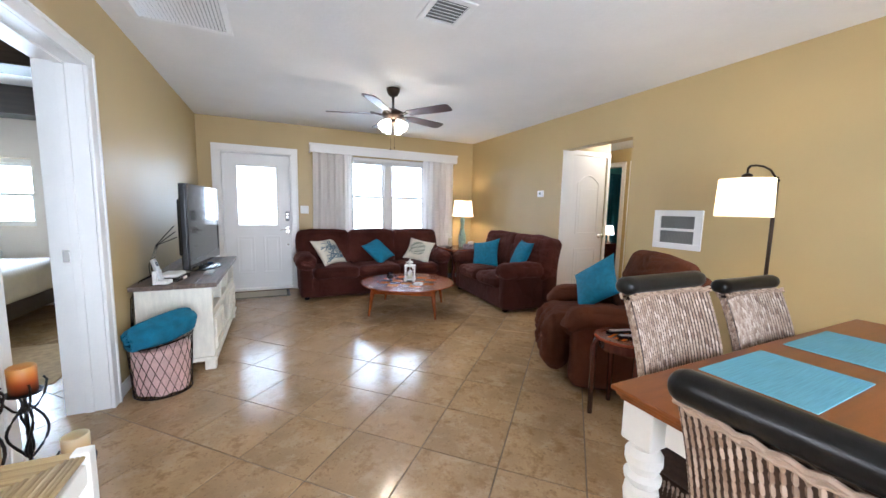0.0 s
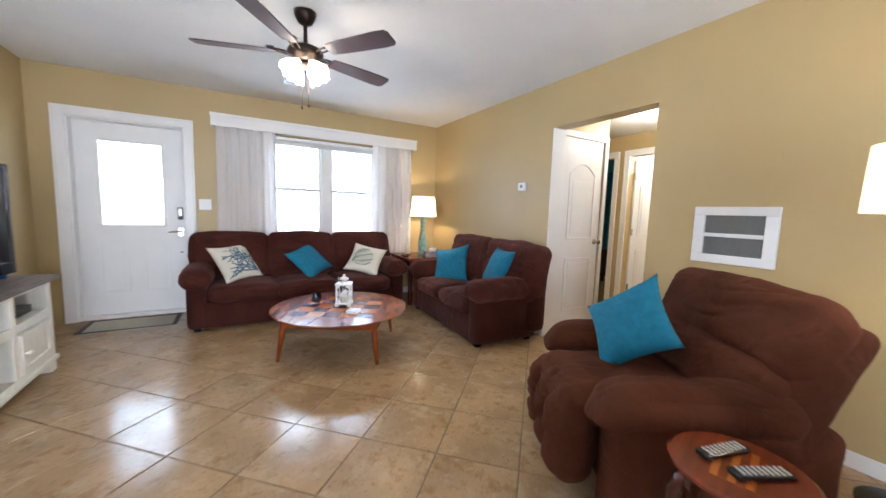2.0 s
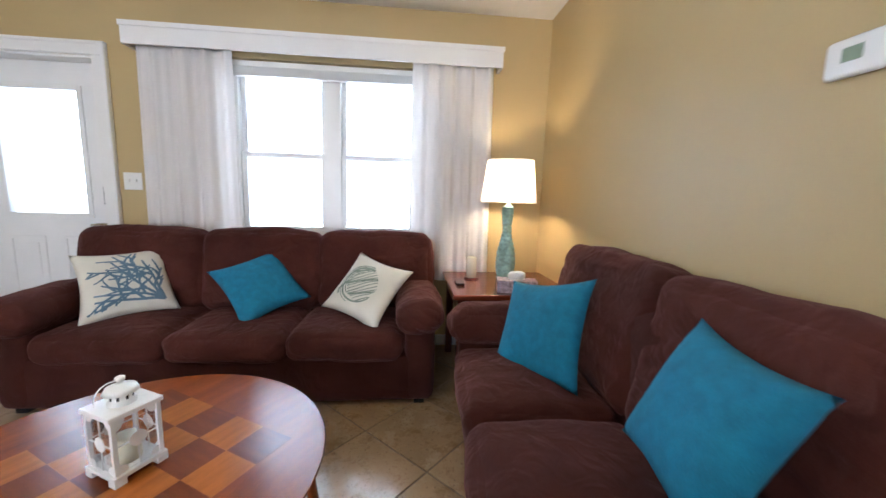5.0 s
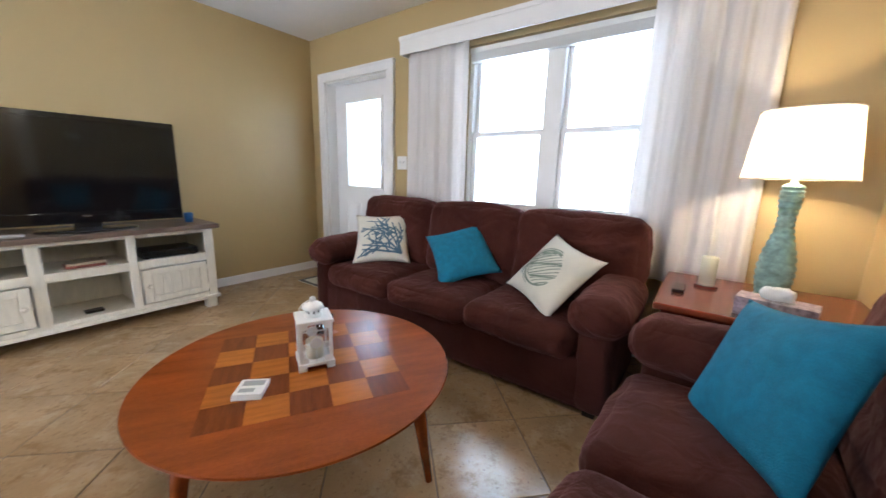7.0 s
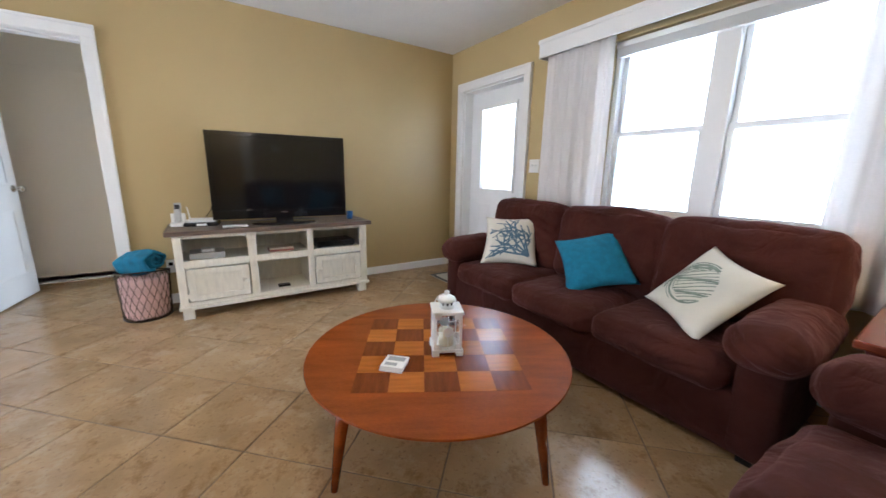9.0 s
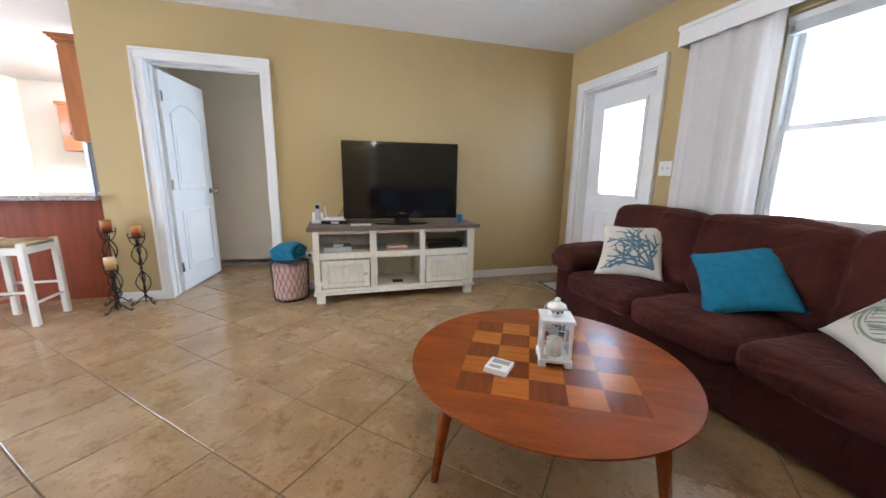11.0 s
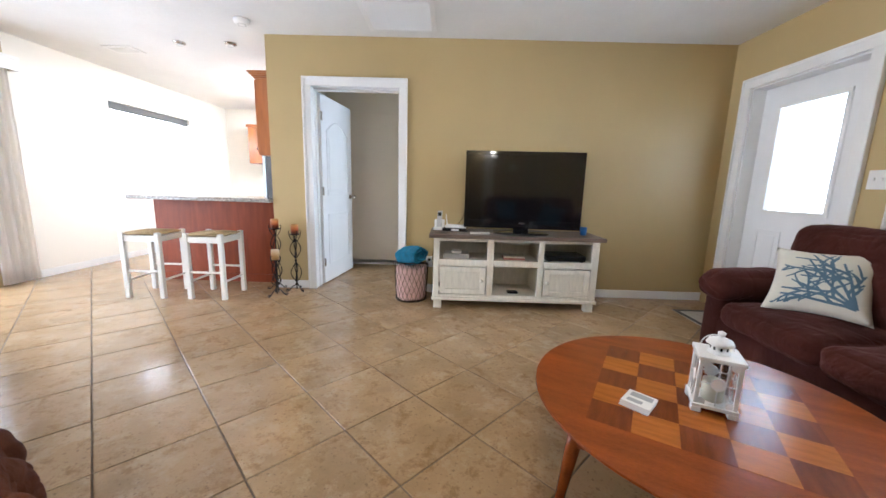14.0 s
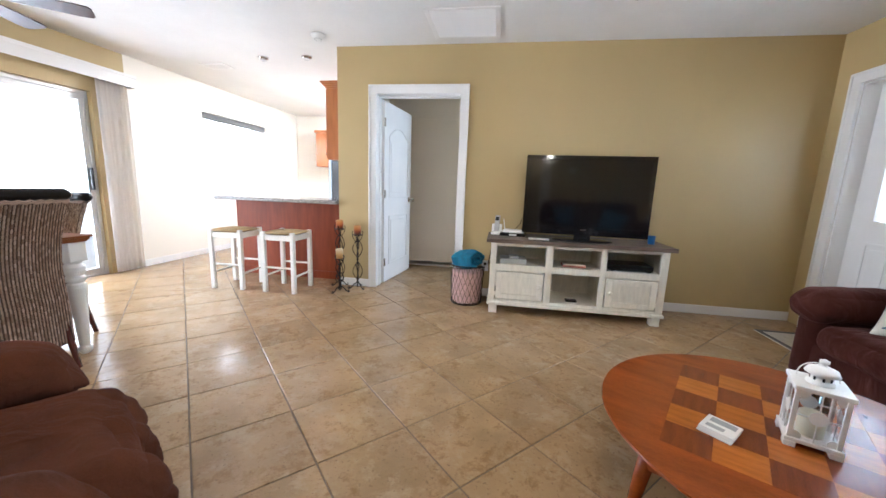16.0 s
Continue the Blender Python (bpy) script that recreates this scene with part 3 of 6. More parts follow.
def high_window():
    w = thing("window_3", pose(0, -0.3, 0), "high narrow kitchen window with a half-lowered blind", "window", "", "structure")
    bm = bmesh.new()
    for lo, hi in (((-2.62, 0, 1.77), (-1.14, 0.05, 1.8)), ((-2.62, 0, 2.07), (-1.14, 0.05, 2.1)), ((-2.62, 0, 1.8), (-2.59, 0.05, 2.07)), ((-1.17, 0, 1.8), (-1.14, 0.05, 2.07))):
        box(bm, lo, hi, 0.003)
    part("window_frame", bm, M_TRIM, w)
    part("pane", bm_box((-2.59, 0.02, 1.8), (-1.17, 0.025, 2.07)), M_GLASS, w).visible_shadow = False
    part("blind", bm_box((-2.6, 0.09, 2.0), (-1.16, 0.13, 2.095), 0.006), mat("grey_blind_cloth", (0.12, 0.12, 0.118), 0.8), w)


high_window()


def sliding_door():
    d = thing("door_5", pose(0, -0.3, 0), "sliding glass patio door with aluminium frame", "door", "", "structure")
    M_ALU = mat("brushed_aluminium", (0.62, 0.62, 0.62), 0.4, metal=0.7, var=0.06)
    bm = bmesh.new()
    for lo, hi in (((0.32, 0, -0.003), (2.9, 0.1, 0.025)), ((0.32, 0, 1.96), (2.9, 0.1, 2.0)), ((0.32, 0, 0.025), (0.36, 0.1, 1.96)), ((2.86, 0, 0.025), (2.9, 0.1, 1.96))):
        box(bm, lo, hi, 0.003)
    part("door_frame", bm, M_ALU, d)
    for a, b, y in ((0.36, 1.66, 0.055), (1.58, 2.86, 0.015)):
        bm = bmesh.new()
        for lo, hi in (((a, y, 0.025), (b, y + 0.035, 0.085)), ((a, y, 1.9), (b, y + 0.035, 1.96)), ((a, y, 0.085), (a + 0.05, y + 0.035, 1.9)), ((b - 0.05, y, 0.085), (b, y + 0.035, 1.9))):
            box(bm, lo, hi, 0.003)
        leaf = part("door_leaf", bm, M_ALU, d)
        part("pane", bm_box((a + 0.05, y + 0.014, 0.085), (b - 0.05, y + 0.02, 1.9)), M_GLASS, leaf).visible_shadow = False
    part("door_handle", bm_box((0.37, 0.09, 0.96), (0.395, 0.13, 1.2), 0.006), M_BLACK, d, "black pull handle")


sliding_door()


# ---- curtains and valances ----
def valance(name, x0, x1, z0, z1, y_wall, depth, label, side=-1):
    t = thing(name, pose(0, y_wall, 0), label, "valance")
    f = side * depth
    a, b = sorted((f, f - side * 0.018))
    part("front_board", bm_box((x0, a, z0), (x1, b, z1), 0.003), M_TRIM, t)
    c, d = sorted((f - side * 0.018, side * 0.002))
    part("top_board", bm_box((x0, c, z1 - 0.016), (x1, d, z1), 0.002), M_TRIM, t)
    for xa, xb in ((x0, x0 + 0.018), (x1 - 0.018, x1)):
        part("end_board", bm_box((xa, c, z0), (xb, d, z1 - 0.016), 0.002), M_TRIM, t)
    e, g = sorted((f, f + side * 0.008))
    part("lip", bm_box((x0 - 0.006, e, z1 - 0.028), (x1 + 0.006, g, z1 + 0.004), 0.002), M_TRIM, t)
    return t


valance("window_valance", 1.45, 3.955, 2.10, 2.235, 7.0, 0.125, "long white painted wooden window valance")
valance("slider_valance", -0.05, 3.3, 2.12, 2.25, -0.15, 0.16, "long white painted valance over the patio door", 1)


def curtain(m, x0, x1, z0, z1, folds, label, seed, spread=1.12, cloth=None):
    bm = bmesh.new()
    nx, nz = folds * 14, 14
    grid = []
    for j in range(nz + 1):
        row, v = [], j / nz
        for i in range(nx + 1):
            u = i / nx
            flare = 1 + (spread - 1) * (1 - v)
            x = (x0 + x1) / 2 + (x1 - x0) * (u - 0.5) * flare
            ph = folds * 2 * math.pi * u + 0.9 * noise.noise(Vector((u * 3.1, v * 0.8, seed)))
            amp = 0.02 * (0.75 + 0.5 * noise.noise(Vector((u * 5.3, v * 1.4, seed + 4))))
            row.append(bm.verts.new((x, amp * math.sin(ph) + 0.008 * math.sin(2.3 * ph + 1), z0 + (z1 - z0) * v)))
        grid.append(row)
    for j in range(nz):
        for i in range(nx):
            bm.faces.new((grid[j][i], grid[j][i + 1], grid[j + 1][i + 1], grid[j + 1][i]))
    ob = part("curtain", bm, cloth or M_CURTAIN, smooth=True)
    md = ob.modifiers.new("thickness", "SOLIDIFY")
    md.thickness = 0.002
    ob.matrix_world = m
    return tagged(ob, label, "curtain", "white curtains")


curtain(pose(0, 6.93, 0), 1.5, 2.1, 0.55, 2.19, 4, "white cotton curtain pulled to one side of the window", 1.0, 1.06)
curtain(pose(0, 6.93, 0), 3.32, 3.9, 0.55, 2.19, 4, "white cotton curtain lit by the table lamp", 7.0, 1.06)
curtain(pose(0, -0.07, 0), 0.0, 0.33, 0.02, 2.2, 4, "sheer white curtain bunched beside the patio door", 12.0, 1.0, M_SHEER)


# ---- seating ----
def sofa(name, m, width, seats, label, depth=0.88, back=0.0, lean=-10, top=0.92, over=0.0):
    """Origin at the middle of the front, on the floor; the front looks along -y."""
    t = thing(name, m, label, "sofa")
    hw, arm = width / 2, 0.2
    bm = bmesh.new()
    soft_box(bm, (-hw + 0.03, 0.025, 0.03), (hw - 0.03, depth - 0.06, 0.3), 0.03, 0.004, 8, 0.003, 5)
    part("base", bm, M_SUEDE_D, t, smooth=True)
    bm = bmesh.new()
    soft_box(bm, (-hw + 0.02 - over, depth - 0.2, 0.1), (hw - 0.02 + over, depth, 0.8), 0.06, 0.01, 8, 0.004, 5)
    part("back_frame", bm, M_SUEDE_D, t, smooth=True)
    sw = (width - 2 * arm) / seats
    bw = (width - 0.06 + 2 * over) / seats
    for i in range(seats):
        x0 = -hw + arm + i * sw
        bm = bmesh.new()
        soft_box(bm, (x0 + 0.003, -0.01, 0.27), (x0 + sw - 0.003, depth - 0.22, 0.43), 0.06, 0.028, 24, 0.014, 5, crease=0.006)
        part("seat_cushion", bm, M_SUEDE, t, smooth=True)
        x0 = -hw + 0.03 - over + i * bw
        bm = bmesh.new()
        tilt = Matrix.Translation((0, depth - 0.22, 0.4)) @ Matrix.Rotation(radians(lean), 4, "X") @ Matrix.Translation((0, -(depth - 0.22), -0.4))
        soft_box(bm, (x0 - 0.008, depth - 0.36 + back, 0.4), (x0 + bw + 0.008, depth - 0.13 + back, top), 0.07, 0.028, 56, 0.014, 5, m=tilt, crease=0.014)
        part("back_cushion", bm, M_SUEDE, t, smooth=True)
    for s in (-1, 1):
        a = sorted((s * hw, s * (hw - arm)))
        bm = bmesh.new()
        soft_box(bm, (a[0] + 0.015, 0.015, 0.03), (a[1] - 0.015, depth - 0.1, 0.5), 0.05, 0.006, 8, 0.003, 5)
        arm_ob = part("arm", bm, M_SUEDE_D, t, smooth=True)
        bm = bmesh.new()
        soft_box(bm, (a[0] - 0.03, -0.04, 0.42), (a[1] + 0.025, depth - 0.16, 0.615), 0.09, 0.014, 40, 0.014, 6, crease=0.007, across=1)
        part("arm_pad", bm, M_SUEDE, arm_ob, smooth=True)
        for y in (0.08, depth - 0.12):
            part("foot", bm_box((s * (hw - 0.1) - 0.03, y - 0.03, 0), (s * (hw - 0.1) + 0.03, y + 0.03, 0.075), 0.006), M_BLACK, t)
    return t


sofa("sofa", pose(2.35, 6.11, 0), 2.26, 3, "dark brown microfibre three-seat sofa under the window", depth=0.82)
sofa("loveseat", pose(3.53, 5.385, 0, 0, 0, -93.5), 1.58, 2, "dark brown microfibre loveseat against the tan wall", depth=0.77, over=0.07, back=0.1, lean=-11, top=0.955)


def pillow_point(u, v, side, size, thick):
    edge = max(0.0, (1 - abs(u) ** 2.6) * (1 - abs(v) ** 2.6))
    x = u * size / 2 * (1 - 0.12 * (1 - v * v))
    y = v * size / 2 * (1 - 0.12 * (1 - u * u))
    z = side * thick * edge ** 0.55 + 0.008 * noise.noise(Vector((x * 9, y * 9, side * 3 + size))) * edge
    return Vector((x, y, z))


def throw_pillow(m, size, material, label, thick=0.075):
    bm = bmesh.new()
    n = 20
    for side in (1, -1):
        g = [[bm.verts.new(pillow_point(2 * i / n - 1, 2 * j / n - 1, side, size, thick)) for j in range(n + 1)] for i in range(n + 1)]
        for i in range(n):
            for j in range(n):
                bm.faces.new((g[i][j], g[i + 1][j], g[i + 1][j + 1], g[i][j + 1]))
    bmesh.ops.remove_doubles(bm, verts=bm.verts, dist=1e-5)
    ob = part("throw_pillow", bm, material, smooth=True)
    ob.matrix_world = m
    return tagged(ob, label, "pillow", "throw pillows")


def stroke(bm, pts, w0, w1, size, thick):
    """A printed stroke that follows the pillow's face."""
    rows = []
    for k, (u, v) in enumerate(pts):
        a, b = pts[max(0, k - 1)], pts[min(len(pts) - 1, k + 1)]
        d = Vector((b[0] - a[0], b[1] - a[1]))
        d = d.normalized() if d.length else Vector((1, 0))
        w = w0 + (w1 - w0) * k / max(1, len(pts) - 1)
        rows.append([bm.verts.new(pillow_point(u + s * -d.y * w, v + s * d.x * w, 1, size, thick) + Vector((0, 0, 0.0045))) for s in (-1, 1)])
    for r, s in zip(rows, rows[1:]):
        bm.faces.new((r[0], r[1], s[1], s[0]))


def coral_print(parent, size, thick):
    rng = random.Random(5)
    bm = bmesh.new()

    def grow(u, v, ang, length, width, depth):
        pts, a = [(u, v)], ang
        for k in range(7):
            a += rng.uniform(-0.22, 0.22)
            u, v = u + math.cos(a) * length / 7, v + math.sin(a) * length / 7
            if max(abs(u), abs(v)) > 0.86:
                break
            pts.append((u, v))
            if depth and k in (1, 3, 4):
                grow(u, v, a + rng.choice((-1, 1)) * rng.uniform(0.55, 1.0), length * 0.55, width * 0.85, depth - 1)
        if len(pts) > 1:
            stroke(bm, pts, width, width * 0.55, size, thick)

    for ang, ln in ((3.0, 1.45), (2.7, 1.5), (2.4, 1.65), (2.1, 1.4), (1.75, 1.3)):
        grow(0.74, -0.74, ang, ln, 0.042, 2)
    part("coral_print", bm, mat("slate_blue_print", (0.10, 0.165, 0.225), 0.9, var=0.2), parent, "slate-blue branching coral print")


def shell_print(parent, size, thick):
    """A broad crescent round a fan of fine ribs."""
    bm = bmesh.new()
    cu, cv, rad = -0.05, -0.05, 0.6
    for rr, w0, w1, a0, a1 in ((0.6, 0.045, 0.02, 70, 335), (0.5, 0.026, 0.012, 90, 240), (0.68, 0.02, 0.01, 80, 260), (0.41, 0.02, 0.01, 100, 220)):
        stroke(bm, [(cu + rr * math.cos(radians(a0 + (a1 - a0) * k / 24)), cv + rr * math.sin(radians(a0 + (a1 - a0) * k / 24))) for k in range(25)], w0, w1, size, thick)
    stroke(bm, [(-0.5, -0.1), (-0.6, -0.2), (-0.7, -0.42), (-0.62, -0.56)], 0.06, 0.03, size, thick)
    fan = radians(34)
    for k in range(17):
        off = -0.54 + 1.08 * k / 16
        half = math.sqrt(max(0.01, rad * rad - off * off))
        pts = []
        for i in range(19):
            s = -half * 0.75 + (half * 1.72) * i / 18
            q = off + 0.05 * math.sin(2.2 * s + k)
            pts.append((cu + s * math.cos(fan) - q * math.sin(fan), cv + s * math.sin(fan) + q * math.cos(fan)))
        stroke(bm, pts, 0.014 + 0.006 * (k % 3 == 0), 0.015, size, thick)
    part("shell_print", bm, mat("sage_print", (0.25, 0.29, 0.23), 0.9, var=0.35, scale=30), parent, "sage green nautilus shell print")


p = throw_pillow(pose(1.655, 6.47, 0.624, 52, 0, 36) @ pose(0, 0, 0, 0, 0, 3.5), 0.45, M_CREAM, "cream pillow with a slate coral print, leaning on the sofa arm")
coral_print(p, 0.45, 0.075)
throw_pillow(pose(2.405, 6.49, 0.612, 46, 0, 27) @ pose(0, 0, 0, 0, 0, 21), 0.43, M_TEAL, "teal chenille pillow tilted on the sofa")
p = throw_pillow(pose(3.06, 6.41, 0.61, 48, 0, -24) @ pose(0, 0, 0, 0, 0, -15), 0.43, M_CREAM, "cream pillow with a sage shell print on the sofa")
shell_print(p, 0.43, 0.075)
throw_pillow(pose(3.905, 5.745, 0.60, 63, 0, -66) @ pose(0, 0, 0, 0, 0, 14), 0.475, M_TEAL, "teal chenille pillow upright on the loveseat")
throw_pillow(pose(3.96, 4.92, 0.70, 64, 0, -102) @ pose(0, 0, 0, 0, 0, 89), 0.385, M_TEAL, "teal chenille pillow tilted on the loveseat")


def recliner():
    t = thing("recliner", pose(3.08, 3.2, 0, 0, 0, -124), "brown microfibre recliner chair with padded arms", "recliner")
    bm = bmesh.new()
    soft_box(bm, (-0.41, 0.06, 0.03), (0.41, 0.76, 0.34), 0.05, 0.005, 8, 0.004, 5)
    part("base", bm, M_SUEDE_R, t, smooth=True)
    bm = bmesh.new()
    soft_box(bm, (-0.27, -0.13, 0.33), (0.27, 0.6, 0.5), 0.09, 0.025, 40, 0.012, 6, crease=0.012)
    part("seat_cushion", bm, M_SUEDE_R, t, smooth=True)
    for x0, x1 in ((-0.27, -0.09), (-0.09, 0.09), (0.09, 0.27)):      # channelled front with deep stitched grooves
        bm = bmesh.new()
        soft_box(bm, (x0 - 0.004, -0.175, 0.07), (x1 + 0.004, 0.02, 0.47), 0.085, 0.022, 40, 0.009, 8, crease=0.013, across=1)
        part("footrest_pad", bm, M_SUEDE_R, t, smooth=True)
    for s in (-1, 1):
        a = sorted((s * 0.47, s * 0.275))
        bm = bmesh.new()
        soft_box(bm, (a[0] + 0.012, 0.0, 0.03), (a[1] - 0.012, 0.8, 0.5), 0.05, 0.006, 16, 0.006, 6)
        arm_ob = part("arm", bm, M_SUEDE_R, t, smooth=True)
        bm = bmesh.new()
        droop = soft_box(bm, (a[0] - 0.012, -0.06, 0.455), (a[1] + 0.018, 0.66, 0.61), 0.075, 0.02, 44, 0.012, 7, crease=0.012, across=1)
        for v in droop:          # the pad rolls down over the front of the arm
            f = max(0.0, 0.1 - v.co.y) / 0.16
            v.co.z -= 0.055 * f * f
        part("arm_pad", bm, M_SUEDE_R, arm_ob, smooth=True)
    tilt = Matrix.Translation((0, 0.54, 0.4)) @ Matrix.Rotation(radians(-23), 4, "X") @ Matrix.Translation((0, -0.54, -0.4))
    bm = bmesh.new()
    soft_box(bm, (-0.45, 0.5, 0.34), (0.45, 0.68, 0.94), 0.05, 0.012, 24, 0.008, 5, m=tilt)
    part("backrest", bm, M_SUEDE_R, t, smooth=True)
    bm = bmesh.new()
    soft_box(bm, (-0.4, 0.41, 0.42), (0.4, 0.58, 0.7), 0.08, 0.03, 48, 0.012, 6, m=tilt, crease=0.014)
    part("lumbar_cushion", bm, M_SUEDE_R, t, smooth=True)
    bm = bmesh.new()
    soft_box(bm, (-0.44, 0.42, 0.66), (0.44, 0.62, 0.985), 0.085, 0.022, 56, 0.012, 6, m=tilt, crease=0.014)
    part("head_cushion", bm, M_SUEDE_R, t, smooth=True)


M_SUEDE_R = mat("warm_brown_microfibre", (0.085, 0.028, 0.0145), 0.95, var=0.35, scale=4, bump=0.25, bscale=300, fold=8, spec=0.12)
recliner()
throw_pillow(pose(3.365, 3.14, 0.695, 60, 0, -99) @ pose(0, 0, 0, 0, 0, 42), 0.42, M_TEAL, "teal chenille pillow propped in the recliner")


# ---- coffee table and what stands on it ----
def coffee_table():
    t = thing("coffee_table", pose(2.465, 5.26, 0, 0, 0, 60), "round walnut coffee table with an inlaid checkerboard top", "coffee table")
    bm = bmesh.new()
    lathe(bm, [(0.0, 0.332), (0.53, 0.332), (0.57, 0.345), (0.584, 0.354), (0.582, 0.360), (0.0, 0.360)], segs=96, caps=False)
    top = part("tabletop", bm, M_WALNUT, t)
    for c in range(5):
        for r in range(5):
            x, y = -0.3375 + c * 0.135, 0.3375 - r * 0.135
            light = (c + r) % 2 == 1
            part("inlay_square", bm_box((x, y - 0.135, 0.3555), (x + 0.1345, y - 0.0005, 0.3606)), M_WALNUT_L if light else M_WALNUT_D, top)
    bm = bmesh.new()
    for k in range(4):
        box(bm, (-0.36, -0.385, 0.27), (0.36, -0.365, 0.332), 0.003, m=Matrix.Rotation(radians(90 * k), 4, "Z"))
    part("apron", bm, M_WALNUT, t)
    for k in range(4):
        a = radians(45 + 90 * k)
        bm = bmesh.new()
        tube(bm, [(0.5 * math.cos(a), 0.5 * math.sin(a), 0.335), (0.52 * math.cos(a), 0.52 * math.sin(a), 0.24), (0.56 * math.cos(a), 0.56 * math.sin(a), 0.0)], [0.027, 0.024, 0.013], 14)
        part("leg", bm, M_WALNUT, t, smooth=True)
    return t


coffee_table()
M_METALWHITE = mat("white_enamelled_metal", (0.82, 0.81, 0.78), 0.35, var=0.05, scale=20)
M_WAX = mat("ivory_wax", (0.72, 0.68, 0.52), 0.5, var=0.05)


def lantern():
    t = thing("lantern", pose(2.495, 5.28, 0.361, 0, 0, 64), "small white metal candle lantern with glass sides", "lantern")
    bm = bmesh.new()
    box(bm, (-0.068, -0.068, 0.018), (0.068, 0.068, 0.03), 0.002)
    for x in (-1, 1):
        for y in (-1, 1):
            box(bm, (x * 0.068 - (0.03 if x > 0 else 0), y * 0.068 - (0.03 if y > 0 else 0), 0), (x * 0.068 + (0 if x > 0 else 0.03), y * 0.068 + (0 if y > 0 else 0.03), 0.018), 0.002)
    part("base", bm, M_METALWHITE, t)
    for x in (-1, 1):
        for y in (-1, 1):
            part("post", bm_box((x * 0.056 - 0.006, y * 0.056 - 0.006, 0.03), (x * 0.056 + 0.006, y * 0.056 + 0.006, 0.19), 0.001), M_METALWHITE, t)
    for k in range(4):
        rot = Matrix.Rotation(radians(90 * k), 4, "Z")
        bm = bmesh.new()
        box(bm, (-0.05, -0.0545, 0.03), (0.05, -0.0525, 0.19), m=rot)
        pane = part("pane", bm, M_GLASS, t)
        pane.visible_shadow = False
        bm = bmesh.new()
        box(bm, (-0.0015, -0.059, 0.03), (0.0015, -0.056, 0.19), m=rot)
        box(bm, (-0.05, -0.059, 0.108), (0.05, -0.056, 0.111), m=rot)
        lathe(bm, [(0.0, 0), (0.022, 0), (0.022, 0.002), (0, 0.002)], segs=20, caps=False, m=rot @ pose(0, -0.0585, 0.11, 90))
        for sx in (-1, 1):
            for z in (0.03, 0.19):
                lathe(bm, [(0.0, 0), (0.016, 0), (0.016, 0.0015), (0, 0.0015)], segs=12, caps=False, m=rot @ pose(sx * 0.044, -0.0575, z + (0.008 if z < 0.1 else -0.008), 90))
        part("tracery", bm, M_METALWHITE, t)
    bm = bmesh.new()
    box(bm, (-0.068, -0.068, 0.19), (0.068, 0.068, 0.205), 0.003)
    part("lid", bm, M_METALWHITE, t)
    bm = bmesh.new()
    lathe(bm, [(0.034, 0.205), (0.034, 0.212), (0.026, 0.216), (0.026, 0.236), (0.042, 0.238), (0.036, 0.252), (0.014, 0.262), (0.005, 0.265), (0.012, 0.272), (0.012, 0.280), (0.0, 0.286)], segs=24, caps=False)
    part("chimney", bm, M_METALWHITE, t, smooth=True)
    bm = bmesh.new()
    for k in range(8):
        a = radians(45 * k)
        box(bm, (-0.003, -0.0275, 0.219), (0.003, -0.025, 0.23), m=Matrix.Rotation(a, 4, "Z"))
    part("vent_slot", bm, M_BLACK, t)
    bm = bmesh.new()
    tube(bm, [(0.05 * math.cos(radians(a)), 0.03 + 0.02 * math.sin(radians(a)), 0.207 + 0.045 * math.sin(radians(a))) for a in range(0, 181, 15)], 0.0018, 6)
    part("handle", bm, M_METALWHITE, t)
    bm = bmesh.new()
    lathe(bm, [(0.0, 0.03), (0.034, 0.03), (0.034, 0.1), (0.028, 0.104), (0.0, 0.1)], segs=24, caps=False)
    part("candle", bm, M_WAX, t, "ivory pillar candle", smooth=True)


lantern()
M_BLUEGLASS = glass_mat("blue_tinted_glass", (0.55, 0.78, 0.92))
t = thing("tumbler", pose(2.29, 5.47, 0.361), "clear blue glass tumbler on the coffee table", "glass")
bm = bmesh.new()
lathe(bm, [(0.0, 0), (0.036, 0), (0.039, 0.004), (0.044, 0.088), (0.041, 0.088), (0.037, 0.012), (0.0, 0.01)], segs=28, caps=False)
part("bowl", bm, M_BLUEGLASS, t, smooth=True)
bm = bmesh.new()
lathe(bm, [(0.0, 0.011), (0.035, 0.0125), (0.037, 0.03), (0, 0.03)], segs=24, caps=False)
part("wax", bm, mat("blue_gel_wax", (0.08, 0.28, 0.44), 0.3), t)
t = thing("coaster_stack", pose(2.505, 5.015, 0.361, 0, 0, 45), "stack of white printed tile coasters", "coaster")
for k in range(3):
    c = part("coaster", bm_box((-0.048 + 0.002 * k, -0.048, 0.008 * k), (0.048 + 0.002 * k, 0.048, 0.008 * k + 0.0075), 0.002), M_WHITE, t)
bm = bmesh.new()
box(bm, (-0.03, 0.005, 0.0236), (0.042, 0.036, 0.0242))
box(bm, (-0.03, -0.034, 0.0236), (0.02, -0.012, 0.0242))
part("printed_label", bm, mat("grey_print", (0.35, 0.36, 0.36), 0.6), t)
tagged(part("paper_square", bm_box((2.245, 5.43, 0.3607), (2.335, 5.52, 0.3612)), mat("orange_coaster", (0.42, 0.12, 0.04), 0.6)), "thin orange coaster under the tumbler", "coaster")


